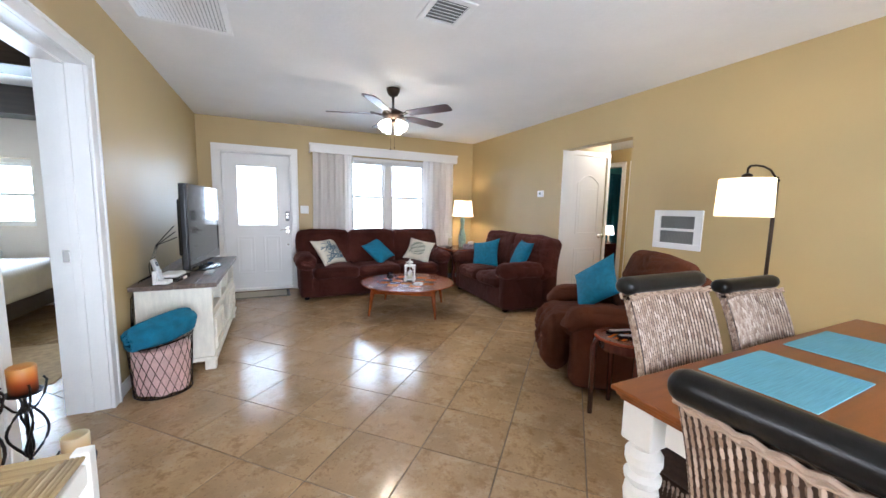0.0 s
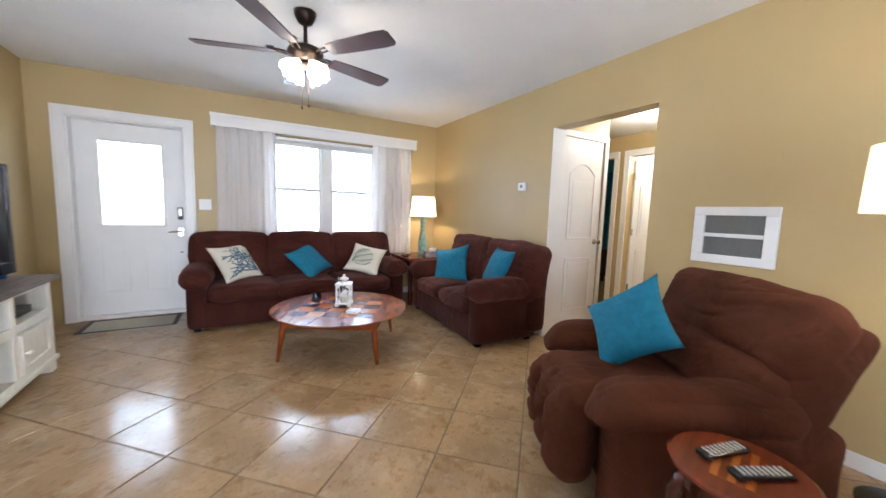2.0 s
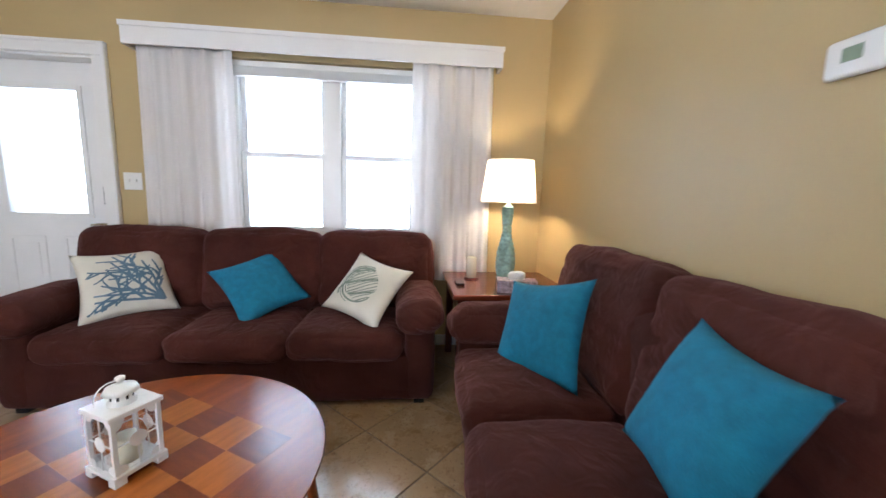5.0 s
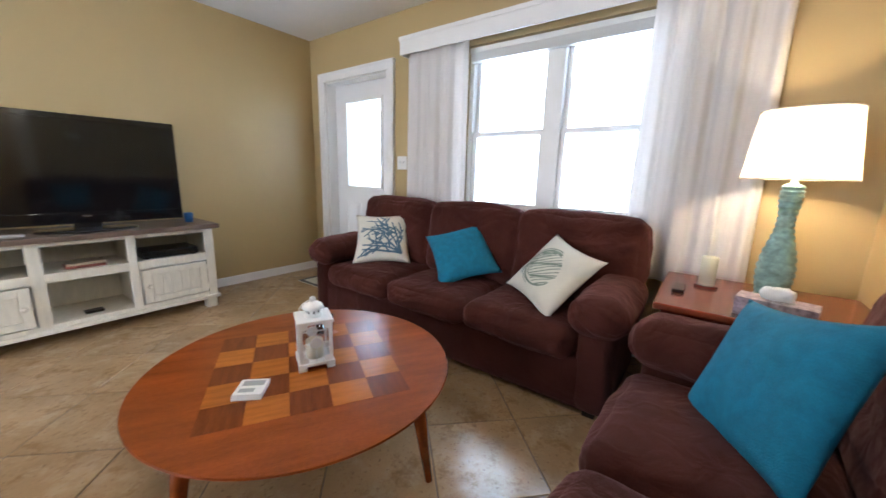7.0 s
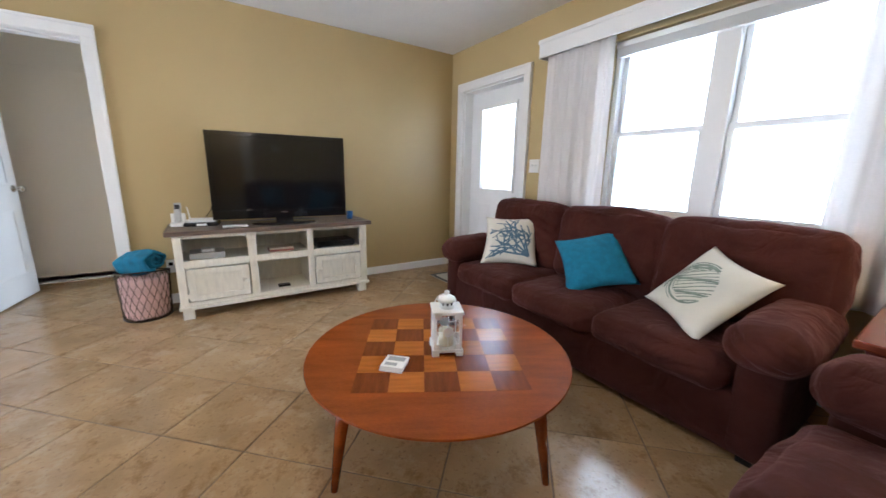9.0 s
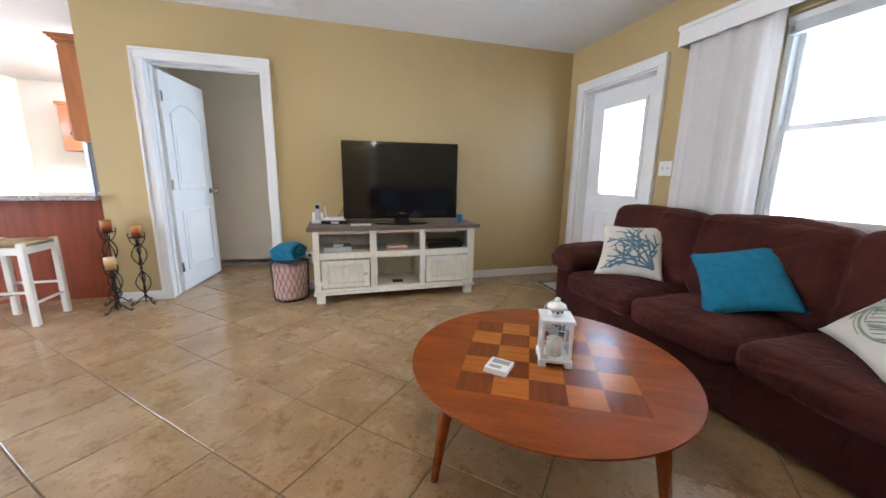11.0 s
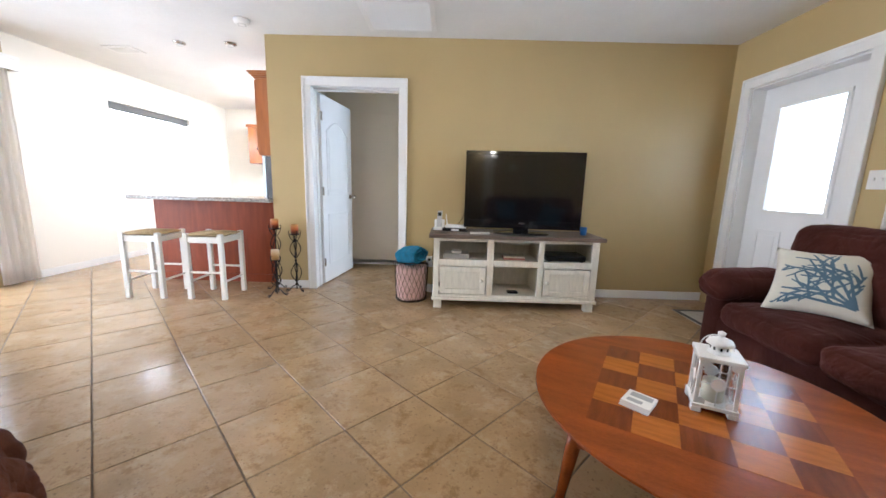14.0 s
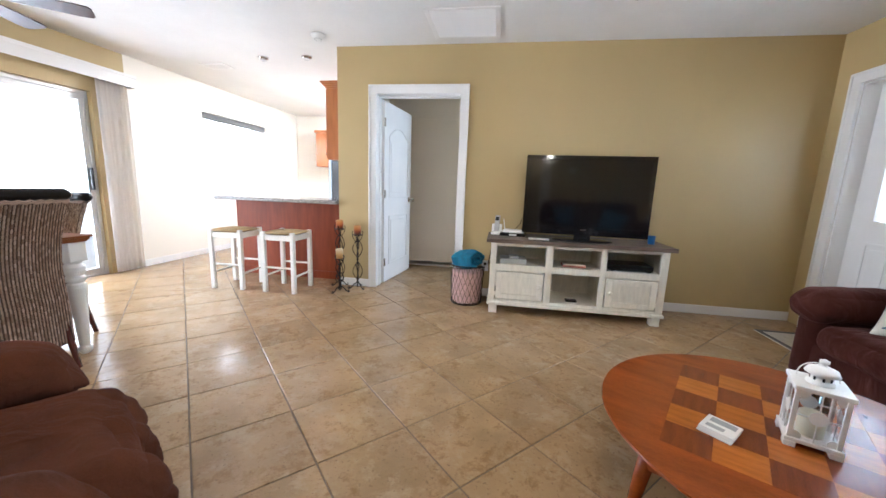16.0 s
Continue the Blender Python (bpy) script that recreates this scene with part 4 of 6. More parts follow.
# ---- television corner ----
def console():
    t = thing("tv_console", pose(0.0, 4.18, 0), "distressed white wooden television console with brown plank top", "console")
    D, L = 0.5, 1.52   # depth along x, length along y
    part("back_panel", bm_box((0.03, 0.02, 0.108), (0.045, L - 0.02, 0.66)), M_WHITEWASH, t)
    for y in (0.02, L - 0.045):
        part("side_panel", bm_box((0.046, y, 0.108), (D - 0.021, y + 0.025, 0.66)), M_WHITEWASH, t)
    for y in (0.545, 0.99):
        part("divider", bm_box((0.046, y, 0.126), (D - 0.021, y + 0.02, 0.655)), M_WHITEWASH, t)
    for z0, z1 in ((0.108, 0.125), (0.43, 0.45)):
        for a, b in ((0.046, 0.544), (0.566, 0.989), (1.011, L - 0.046)):
            part("shelf", bm_box((0.046, a, z0), (D - 0.021, b, z1)), M_WHITEWASH, t)
    bm = bmesh.new()
    x0, x1 = D - 0.02, D
    for a, b in ((0.012, 0.065), (0.50, 0.56), (0.965, 1.015), (L - 0.075, L - 0.012)):
        box(bm, (x0, a, 0.105), (x1, b, 0.66), 0.003)
    for z0, z1 in ((0.632, 0.66), (0.405, 0.462), (0.105, 0.135)):
        for a, b in ((0.065, 0.50), (0.56, 0.965), (1.015, L - 0.075)):
            box(bm, (x0, a, z0), (x1, b, z1), 0.002)
    part("face_frame", bm, M_WHITEWASH, t)
    part("plinth", bm_box((0.03, 0.0, 0.078), (D + 0.018, L, 0.108), 0.006), M_WHITEWASH, t)
    for y in (0.02, L - 0.1):
        for x in (0.04, D - 0.07):
            part("foot", bm_box((x, y, 0), (x + 0.075, y + 0.075, 0.08), 0.006), M_WHITEWASH, t)
    for a, b, knob, hinge in ((0.075, 0.49, 0.455, 0.072), (1.025, L - 0.085, 1.055, L - 0.082)):
        door = part("door", bm_box((D - 0.012, a, 0.145), (D + 0.002, b, 0.395), 0.002), M_WHITEWASH, t)
        bm = bmesh.new()
        for lo, hi in (((D + 0.002, a, 0.145), (D + 0.016, a + 0.05, 0.395)), ((D + 0.002, b - 0.05, 0.145), (D + 0.016, b, 0.395)), ((D + 0.002, a + 0.05, 0.145), (D + 0.016, b - 0.05, 0.19)), ((D + 0.002, a + 0.05, 0.35), (D + 0.016, b - 0.05, 0.395))):
            box(bm, lo, hi, 0.003)
        part("rail", bm, M_WHITEWASH, door)
        n = 5
        for k in range(n):
            w = (b - a - 0.11) / n
            part("plank", bm_box((D + 0.0025, a + 0.055 + k * w, 0.192), (D + 0.007, a + 0.055 + (k + 1) * w - 0.004, 0.348), 0.001), M_WHITEWASH, door)
        bm = bmesh.new()
        lathe(bm, [(0.006, 0), (0.006, 0.012), (0.016, 0.018), (0.017, 0.028), (0.0, 0.034)], segs=16, caps=False, m=pose(D + 0.016, knob, 0.275, 0, 90, 0))
        part("knob", bm, M_WHITEWASH, door, smooth=True)
        for z in (0.19, 0.35):
            part("hinge", bm_box((D + 0.001, hinge - 0.006, z - 0.02), (D + 0.018, hinge + 0.004, z + 0.02)), M_WHITEWASH, door)
    for k in range(4):
        y0, y1 = -0.03, L + 0.03
        part("top_plank", bm_box((0.01 + k * 0.1325, y0, 0.66), (0.01 + (k + 1) * 0.1325 - 0.0015, y1, 0.694), 0.004), M_GREYWOOD, t)
    bm = bmesh.new()
    lathe(bm, [(0.0, 0), (0.022, 0), (0.022, 0.004), (0.0, 0.004)], segs=18, caps=False, m=pose(0.047, 0.76, 0.34, 0, 90, 0))
    part("cable_hole", bm, M_BLACK, t)


console()


def television():
    t = thing("television", pose(0.335, 5.0, 0.694, 0, 0, 86), "black flat-screen television on a pedestal stand", "television")
    w, z0, z1 = 0.535, 0.05, 0.75
    bm = bmesh.new()
    box(bm, (-w, -0.02, z0), (w, 0.03, z1), 0.012)
    box(bm, (-0.4, 0.03, z0 + 0.1), (0.4, 0.085, z1 - 0.12), 0.02)
    part("housing", bm, M_BLACK, t)
    bm = bmesh.new()
    s = 0.035
    for lo, hi in (((-w, -0.028, z0), (w, -0.02, z0 + 0.075)), ((-w, -0.028, z1 - s), (w, -0.02, z1)), ((-w, -0.028, z0 + 0.075), (-w + s, -0.02, z1 - s)), ((w - s, -0.028, z0 + 0.075), (w, -0.02, z1 - s))):
        box(bm, lo, hi, 0.003)
    bez = part("bezel", bm, mat("gloss_black_bezel", (0.008, 0.008, 0.009), 0.06, var=0.02), t)
    part("badge", bm_box((-0.025, -0.030, z0 + 0.045), (0.025, -0.0275, z0 + 0.055)), M_CHROME, bez)
    part("screen", bm_box((-w + s, -0.0235, z0 + 0.075), (w - s, -0.0195, z1 - s)), M_SCREEN, t)
    part("neck", bm_box((-0.07, -0.01, 0.012), (0.07, 0.03, z0 + 0.02), 0.008), M_BLACK, t)
    bm = bmesh.new()
    lathe(bm, [(0.0, 0), (0.26, 0), (0.262, 0.008), (0.22, 0.014), (0.0, 0.018)], segs=40, caps=False)
    bmesh.ops.transform(bm, matrix=Matrix.Diagonal((1, 0.52, 1, 1)), verts=bm.verts)
    part("stand", bm, mat("gloss_black_stand", (0.008, 0.008, 0.009), 0.08, var=0.02), t, smooth=True)


television()
M_GREYPL = mat("silver_grey_plastic", (0.45, 0.45, 0.44), 0.4, var=0.05)
t = thing("cordless_phone", pose(0.2, 4.225, 0.694, 0, 0, 80), "white and grey cordless phone in its charging base", "phone")
part("base", bm_box((-0.045, -0.045, 0), (0.045, 0.045, 0.03), 0.01), M_WHITE, t)
bm = bmesh.new()
box(bm, (-0.024, -0.012, 0.02), (0.024, 0.014, 0.19), 0.008, m=pose(0, 0.005, 0, -16))
hs = part("handset", bm, M_GREYPL, t)
bm = bmesh.new()
box(bm, (-0.017, -0.0155, 0.135), (0.017, -0.0115, 0.17), 0.001, m=pose(0, 0.005, 0, -16))
part("display", bm, M_BLACK, hs)
part("rest", bm_box((-0.05, 0.025, 0), (0.05, 0.05, 0.1), 0.008), M_WHITE, t)
t = thing("router", pose(0.22, 4.39, 0.694, 0, 0, 82), "white router stacked on a black box with an antenna", "router")
part("lower_box", bm_box((-0.12, -0.08, 0), (0.12, 0.08, 0.03), 0.01), M_BLACK, t)
part("upper_box", bm_box((-0.1, -0.06, 0.03), (0.1, 0.07, 0.055), 0.01), M_WHITE, t)
bm = bmesh.new()
tube(bm, [(-0.09, 0.05, 0.05), (-0.105, 0.055, 0.15)], [0.006, 0.004], 8)
part("antenna", bm, M_WHITE, t)
part("front_label", bm_box((-0.03, -0.083, 0.006), (0.04, -0.0795, 0.024)), M_WHITE, t)
tagged(part("remote_control", bm_box((0.4, 4.52, 0.694), (0.46, 4.7, 0.712), 0.006), M_GREYPL), "grey remote control lying on the console", "remote control")
t = thing("blue_cup", pose(0.3, 5.6, 0.694), "small blue plastic cup on the console", "cup")
bm = bmesh.new()
lathe(bm, [(0.0, 0), (0.028, 0), (0.033, 0.075), (0.029, 0.075), (0.025, 0.008), (0.0, 0.008)], segs=24, caps=False)
part("bowl", bm, mat("blue_plastic", (0.01, 0.10, 0.30), 0.3), t, smooth=True)
t = thing("cable_box", pose(0.3, 4.4, 0.4505, 0, 0, 90), "silver set-top box with a small white device on it", "set-top box")
part("case", bm_box((-0.12, -0.1, 0), (0.12, 0.1, 0.045), 0.005), M_GREYPL, t)
part("small_device", bm_box((-0.04, -0.07, 0.045), (0.05, 0.03, 0.07), 0.008), M_WHITE, t)
t = thing("dvd_player", pose(0.3, 5.42, 0.4505, 0, 0, 90), "flat black disc player on the console shelf", "disc player")
part("case", bm_box((-0.18, -0.13, 0.008), (0.18, 0.12, 0.06), 0.005), M_BLACK, t)
for x in (-0.15, 0.15):
    for y in (-0.1, 0.1):
        part("foot", bm_box((x - 0.012, y - 0.012, 0), (x + 0.012, y + 0.012, 0.009)), M_BLACK, t)
t = thing("book_stack", pose(0.32, 4.95, 0.4505, 0, 0, 88), "two thin worn books lying flat", "books")
part("book", bm_box((-0.1, -0.07, 0), (0.1, 0.07, 0.018), 0.002), mat("faded_red_cover", (0.35, 0.12, 0.09), 0.6, var=0.2), t)
part("book", bm_box((-0.095, -0.065, 0.018), (0.1, 0.07, 0.034), 0.002), mat("cream_cover", (0.6, 0.52, 0.4), 0.6, var=0.2), t)
tagged(part("game_controller", bm_box((0.33, 4.9, 0.1255), (0.4, 5.0, 0.143), 0.006), M_BLACK), "small black remote lying in the open cubby", "remote control")
bm = bmesh.new()
for k in range(3):
    tube(bm, [(0.2, 4.62 + 0.03 * k, 1.1 - 0.05 * k), (0.1, 4.5 + 0.03 * k, 0.95), (0.06, 4.46 + 0.05 * k, 0.8), (0.08, 4.4 + 0.06 * k, 0.72), (0.04, 4.3 + 0.07 * k, 0.71), (0.012, 4.2 + 0.05 * k, 0.60), (0.012, 4.16 + 0.012 * k, 0.35)], 0.0035, 6)
tagged(part("power_cables", bm, M_BLACK, smooth=True), "loose black cables hanging behind the television", "cable")
t = thing("wall_outlet", pose(0.0, 4.13, 0.33), "white wall outlet with plugs beside the console", "outlet")
part("plate", bm_box((0.0005, -0.035, -0.057), (0.007, 0.035, 0.057), 0.002), M_WHITE, t)
part("plug", bm_box((0.007, -0.014, 0.012), (0.035, 0.014, 0.036), 0.003), M_BLACK, t)


def basket():
    t = thing("wire_basket", pose(0.225, 3.965, 0), "oval black wire basket holding a folded pink blanket", "basket")
    rx, ry, h = 0.18, 0.168, 0.36

    def at(a, z, grow=1.0):
        f = (0.9 + 0.1 * z / h) * grow
        return (rx * f * math.cos(a), ry * f * math.sin(a), z + (0.03 * math.cos(a) if z > 0.3 else 0))

    bm = bmesh.new()
    tube(bm, [at(2 * math.pi * k / 36, h) for k in range(36)], 0.006, 6, closed=True)
    part("rim", bm, M_BRONZE, t)
    bm = bmesh.new()
    tube(bm, [at(2 * math.pi * k / 36, 0.006) for k in range(36)], 0.005, 6, closed=True)
    for k in range(-3, 4):
        tube(bm, [(rx * 0.28 * k * 0.9, -ry * 0.9 * math.sqrt(max(0, 1 - (0.28 * k) ** 2)), 0.006), (rx * 0.28 * k * 0.9, ry * 0.9 * math.sqrt(max(0, 1 - (0.28 * k) ** 2)), 0.006)], 0.003, 5)
    part("bottom_ring", bm, M_BRONZE, t)
    bm = bmesh.new()
    n = 22
    for k in range(n):
        for s in (-1, 1):
            tube(bm, [at(2 * math.pi * (k + s * 3.0 * j / 10) / n, 0.006 + (h - 0.006) * j / 10) for j in range(11)], 0.0019, 4)
    part("wire_mesh", bm, M_BRONZE, t)
    bm = bmesh.new()
    vs = soft_box(bm, (-1, -1, 0.012), (1, 1, 0.33), 0.05, 0.0, 14, 0.0)
    for v in vs:
        a = math.atan2(v.co.y, v.co.x)
        d = max(abs(v.co.x), abs(v.co.y))
        g = 0.93 * (0.9 + 0.1 * v.co.z / h) * (1 + 0.03 * noise.noise(Vector((a * 3, v.co.z * 12, 2))))
        v.co.x, v.co.y = rx * g * d * math.cos(a), ry * g * d * math.sin(a)
        v.co.z += 0.012 * noise.noise(v.co * 14)
    part("pink_blanket", bm, mat("pale_pink_quilt", (0.62, 0.40, 0.36), 0.9, var=0.15, scale=14, bump=0.6, bscale=90), t, "pale pink quilted blanket", smooth=True)


basket()


def rolled_blanket():
    """A loosely rolled ribbed throw: a spiral of cloth laid on its side, one end sagging over the rim."""
    bm = bmesh.new()
    turns, n, rows = 2.3, 84, 30
    grid = []
    for k in range(n + 1):
        f = k / n
        a = 2 * math.pi * turns * f + 2.6
        rad = 0.016 + 0.058 * f + 0.004 * math.sin(5 * a)
        line = []
        for i in range(rows + 1):
            u = 2 * i / rows - 1
            x = 0.168 * u * (1 + 0.02 * math.sin(3 * a))
            swell = 1 + 0.12 * math.cos(1.6 * u) - 0.18 * u ** 6 + 0.10 * noise.noise(Vector((u * 2.2, f * 3.0, 4.1)))
            y = 1.28 * rad * swell * math.cos(a) + 0.012 * noise.noise(Vector((u * 3, f * 5, 9.0)))
            z = 0.98 * rad * swell * math.sin(a) + 0.075 + 0.026 * u
            y += (0.0022 * math.sin(a * 26)) * math.cos(a)
            z += (0.0022 * math.sin(a * 26)) * math.sin(a)
            line.append(bm.verts.new((x, y, max(z, 0.004))))
        grid.append(line)
    for p, q in zip(grid, grid[1:]):
        for i in range(rows):
            bm.faces.new((p[i], p[i + 1], q[i + 1], q[i]))
    ob = part("rolled_blanket", bm, mat("teal_ribbed_throw", (0.008, 0.13, 0.22), 0.9, var=0.25, scale=18, bump=0.5, bscale=160), smooth=True)
    thick = ob.modifiers.new("thickness", "SOLIDIFY")
    thick.thickness = 0.012
    ob.matrix_world = pose(0.225, 3.965, 0.338, 0, 0, 38) @ Matrix.Diagonal((1.12, 1.12, 1.3, 1))
    return tagged(ob, "rolled teal ribbed throw blanket resting on the basket", "blanket")


rolled_blanket()
bm = bmesh.new()
box(bm, (0.36, 6.5, 0.0), (1.12, 6.95, 0.007), 0.002)
mat_ob = part("doormat", bm, mat("beige_door_mat", (0.42, 0.38, 0.30), 0.95, var=0.12, scale=30, bump=0.6, bscale=200))
tagged(mat_ob, "beige doormat with a dark border by the front door", "doormat")
bm = bmesh.new()
for lo, hi in (((0.36, 6.5, 0.0072), (1.12, 6.54, 0.009)), ((0.36, 6.91, 0.0072), (1.12, 6.95, 0.009)), ((0.36, 6.54, 0.0072), (0.4, 6.91, 0.009)), ((1.08, 6.54, 0.0072), (1.12, 6.91, 0.009))):
    box(bm, lo, hi)
part("border", bm, mat("dark_mat_border", (0.07, 0.06, 0.05), 0.95), mat_ob)


# ---- end table, lamps and small things by the loveseat ----
M_CHERRY = mat("red_cherry_wood", (0.16, 0.033, 0.013), 0.25, var=0.3, scale=4, stretch=(1.2, 9, 9), coat=0.2)
M_MAHOG = mat("dark_mahogany", (0.075, 0.018, 0.012), 0.25, var=0.3, scale=5, stretch=(9, 9, 1), coat=0.4)
t = thing("end_table", pose(3.93, 6.56, 0), "square dark cherry end table in the corner", "end table")
part("tabletop", bm_box((-0.36, -0.33, 0.59), (0.4, 0.36, 0.62), 0.006), M_CHERRY, t)
part("apron", bm_box((-0.33, -0.3, 0.51), (0.37, 0.33, 0.59), 0.003), M_MAHOG, t)
for x in (-0.33, 0.32):
    for y in (-0.3, 0.28):
        part("leg", bm_box((x, y, 0), (x + 0.05, y + 0.05, 0.52), 0.006), M_MAHOG, t)


M_SHADETRIM = mat("shade_trim", (0.55, 0.47, 0.36), 0.7)


def table_lamp():
    t = thing("table_lamp", pose(3.99, 6.68, 0.62), "turquoise ribbed ceramic table lamp with lit cream shade", "lamp")
    bm = bmesh.new()
    prof = [(0.0, 0), (0.055, 0), (0.06, 0.012)]
    body = [(0.062, 0.02), (0.074, 0.06), (0.078, 0.11), (0.068, 0.17), (0.048, 0.225), (0.036, 0.27), (0.034, 0.31), (0.042, 0.355), (0.046, 0.39), (0.04, 0.42)]
    body = [(0.88 * rr, 0.02 + 1.23 * (zz - 0.02)) for rr, zz in body]
    for (r0, z0), (r1, z1) in zip(body, body[1:]):
        for k in range(6):
            f = k / 6
            prof.append((r0 + (r1 - r0) * f + (0.0026 if k % 3 else -0.0035), z0 + (z1 - z0) * f))
    prof += [(0.035, 0.512), (0.014, 0.522), (0.012, 0.54), (0.0, 0.545)]
    lathe(bm, prof, segs=32, caps=False)
    part("base", bm, mat("turquoise_ceramic", (0.26, 0.42, 0.38), 0.35, var=0.45, scale=22, bump=0.4, bscale=60), t, smooth=True)
    bm = bmesh.new()
    lathe(bm, [(0.19, 0.538), (0.157, 0.82)], segs=48, caps=False)
    sh = part("shade", bm, M_SHADE, t, "cream drum shade glowing from the bulb", smooth=True)
    for rr, zz in ((0.1905, 0.538), (0.1575, 0.82)):
        bm = bmesh.new()
        tube(bm, [(rr * math.cos(2 * math.pi * k / 40), rr * math.sin(2 * math.pi * k / 40), zz) for k in range(40)], 0.003, 6, closed=True)
        part("trim_ring", bm, M_SHADETRIM, sh)
    bm = bmesh.new()
    for a in (0, 120, 240):
        tube(bm, [(0, 0, 0.79), (0.155 * math.cos(radians(a)), 0.155 * math.sin(radians(a)), 0.81)], 0.002, 5)
    tube(bm, [(0, 0, 0.53), (0, 0, 0.79)], 0.004, 6)
    part("harp", bm, M_BRONZE, t)


table_lamp()
t = thing("pillar_candle", pose(3.75, 6.68, 0.62), "ivory pillar candle on a dark coaster", "candle")
bm = bmesh.new()
lathe(bm, [(0.0, 0), (0.05, 0), (0.05, 0.012), (0.0, 0.012)], segs=24, caps=False)
part("coaster", bm, M_MAHOG, t)
bm = bmesh.new()
lathe(bm, [(0.0, 0.012), (0.035, 0.012), (0.035, 0.15), (0.03, 0.155), (0.0, 0.148)], segs=24, caps=False)
part("wax", bm, M_WAX, t, smooth=True)
t = thing("tissue_box", pose(3.97, 6.33, 0.62, 0, 0, -12), "patterned tissue box with a tissue pulled up", "tissue box")
part("box", bm_box((-0.12, -0.058, 0), (0.12, 0.058, 0.075), 0.003), mat("lavender_floral_card", (0.28, 0.23, 0.27), 0.6, var=0.6, scale=45), t)
bm = bmesh.new()
vs = soft_box(bm, (-0.05, -0.018, 0.07), (0.05, 0.018, 0.125), 0.017, 0.0, 10, 0.014, 26)
part("tissue", bm, mat("white_tissue", (0.85, 0.85, 0.84), 0.9), t, smooth=True)
tagged(part("remote_control", bm_box((3.62, 6.45, 0.62), (3.67, 6.6, 0.638), 0.006), M_BLACK), "black remote control on the end table", "remote control")


def side_table():
    t = thing("side_table", pose(2.91, 2.495, 0, 0, 0, 15), "small round mahogany side table beside the recliner", "side table")
    bm = bmesh.new()
    lathe(bm, [(0.0, 0.495), (0.165, 0.495), (0.178, 0.503), (0.178, 0.512), (0.168, 0.518), (0.0, 0.518)], segs=48, caps=False)
    top = part("tabletop", bm, M_CHERRY, t)
    for k in range(6):
        part("inlay_strip", bm_box((-0.1, -0.06 + 0.02 * k, 0.5165), (0.1, -0.042 + 0.02 * k, 0.5186)), M_WALNUT_L if k % 2 else M_WALNUT_D, top)
    bm = bmesh.new()
    lathe(bm, [(0.145, 0.44), (0.145, 0.495), (0.13, 0.495), (0.13, 0.44), (0.145, 0.44)], segs=36, caps=False)
    part("apron", bm, M_MAHOG, t)
    for k in range(4):
        a = radians(45 + 90 * k)
        bm = bmesh.new()
        pts = [(0.15, 0.5), (0.175, 0.485), (0.182, 0.44), (0.18, 0.3), (0.18, 0.0)]
        tube(bm, [(r * math.cos(a), r * math.sin(a), z) for r, z in pts], [0.014, 0.018, 0.02, 0.018, 0.016], 10)
        part("leg", bm, M_MAHOG, t, smooth=True)


side_table()
for x, y, rz in ((2.91, 2.445, 62), (2.93, 2.545, 75)):
    t = thing("remote_control", pose(x, y, 0.5188, 0, 0, rz), "black remote control with rubber keys on the side table", "remote control", "remotes on the side table")
    part("case", bm_box((-0.022, -0.085, 0), (0.022, 0.085, 0.018), 0.006), M_BLACK, t)
    bm = bmesh.new()
    for r in range(9):
        for c in range(3):
            box(bm, (-0.016 + c * 0.012, -0.07 + r * 0.016, 0.0175), (-0.008 + c * 0.012, -0.061 + r * 0.016, 0.02))
    part("keypad", bm, M_GREYPL, t)


def floor_lamp():
    t = thing("floor_lamp", pose(4.1, 2.32, 0), "black arc floor lamp with lit cream drum shade", "floor lamp")
    bm = bmesh.new()
    lathe(bm, [(0.0, 0), (0.13, 0), (0.13, 0.018), (0.03, 0.026), (0.0, 0.026)], segs=36, caps=False)
    part("base", bm, M_BLACK, t)
    bm = bmesh.new()
    tube(bm, [(0, 0, 0.02), (0, 0, 1.52)], 0.012, 12)
    lathe(bm, [(0.0, 1.515), (0.016, 1.518), (0.016, 1.53), (0.006, 1.536), (0.01, 1.546), (0.0, 1.554)], segs=16, caps=False)
    part("pole", bm, M_BRONZE, t)
    sx, sy = -0.34, 0.02
    bm = bmesh.new()
    tube(bm, [(0.0, 0.0, 1.5), (-0.03, 0.002, 1.55), (-0.09, 0.006, 1.592), (-0.17, 0.012, 1.61), (-0.25, 0.016, 1.612), (-0.315, 0.019, 1.605), (sx, sy, 1.585)], 0.007, 8)
    tube(bm, [(sx, sy, 1.59), (sx, sy, 1.51)], 0.006, 8)
    lathe(bm, [(0.0, 0), (0.022, 0), (0.03, 0.012), (0.03, 0.03), (0.012, 0.04), (0.0, 0.04)], at=(sx, sy, 1.515), segs=18, caps=False)
    part("arm", bm, M_BRONZE, t, smooth=True)
    bm = bmesh.new()
    lathe(bm, [(0.156, 1.272), (0.148, 1.518)], at=(sx, sy, 0), segs=48, caps=False)
    part("shade", bm, M_SHADE, t, "cream linen drum shade glowing from the bulb", smooth=True)
    bm = bmesh.new()
    for a in (30, 150, 270):
        tube(bm, [(sx, sy, 1.512), (sx + 0.148 * math.cos(radians(a)), sy + 0.148 * math.sin(radians(a)), 1.518)], 0.002, 5)
    part("spider", bm, M_BRONZE, t)


floor_lamp()


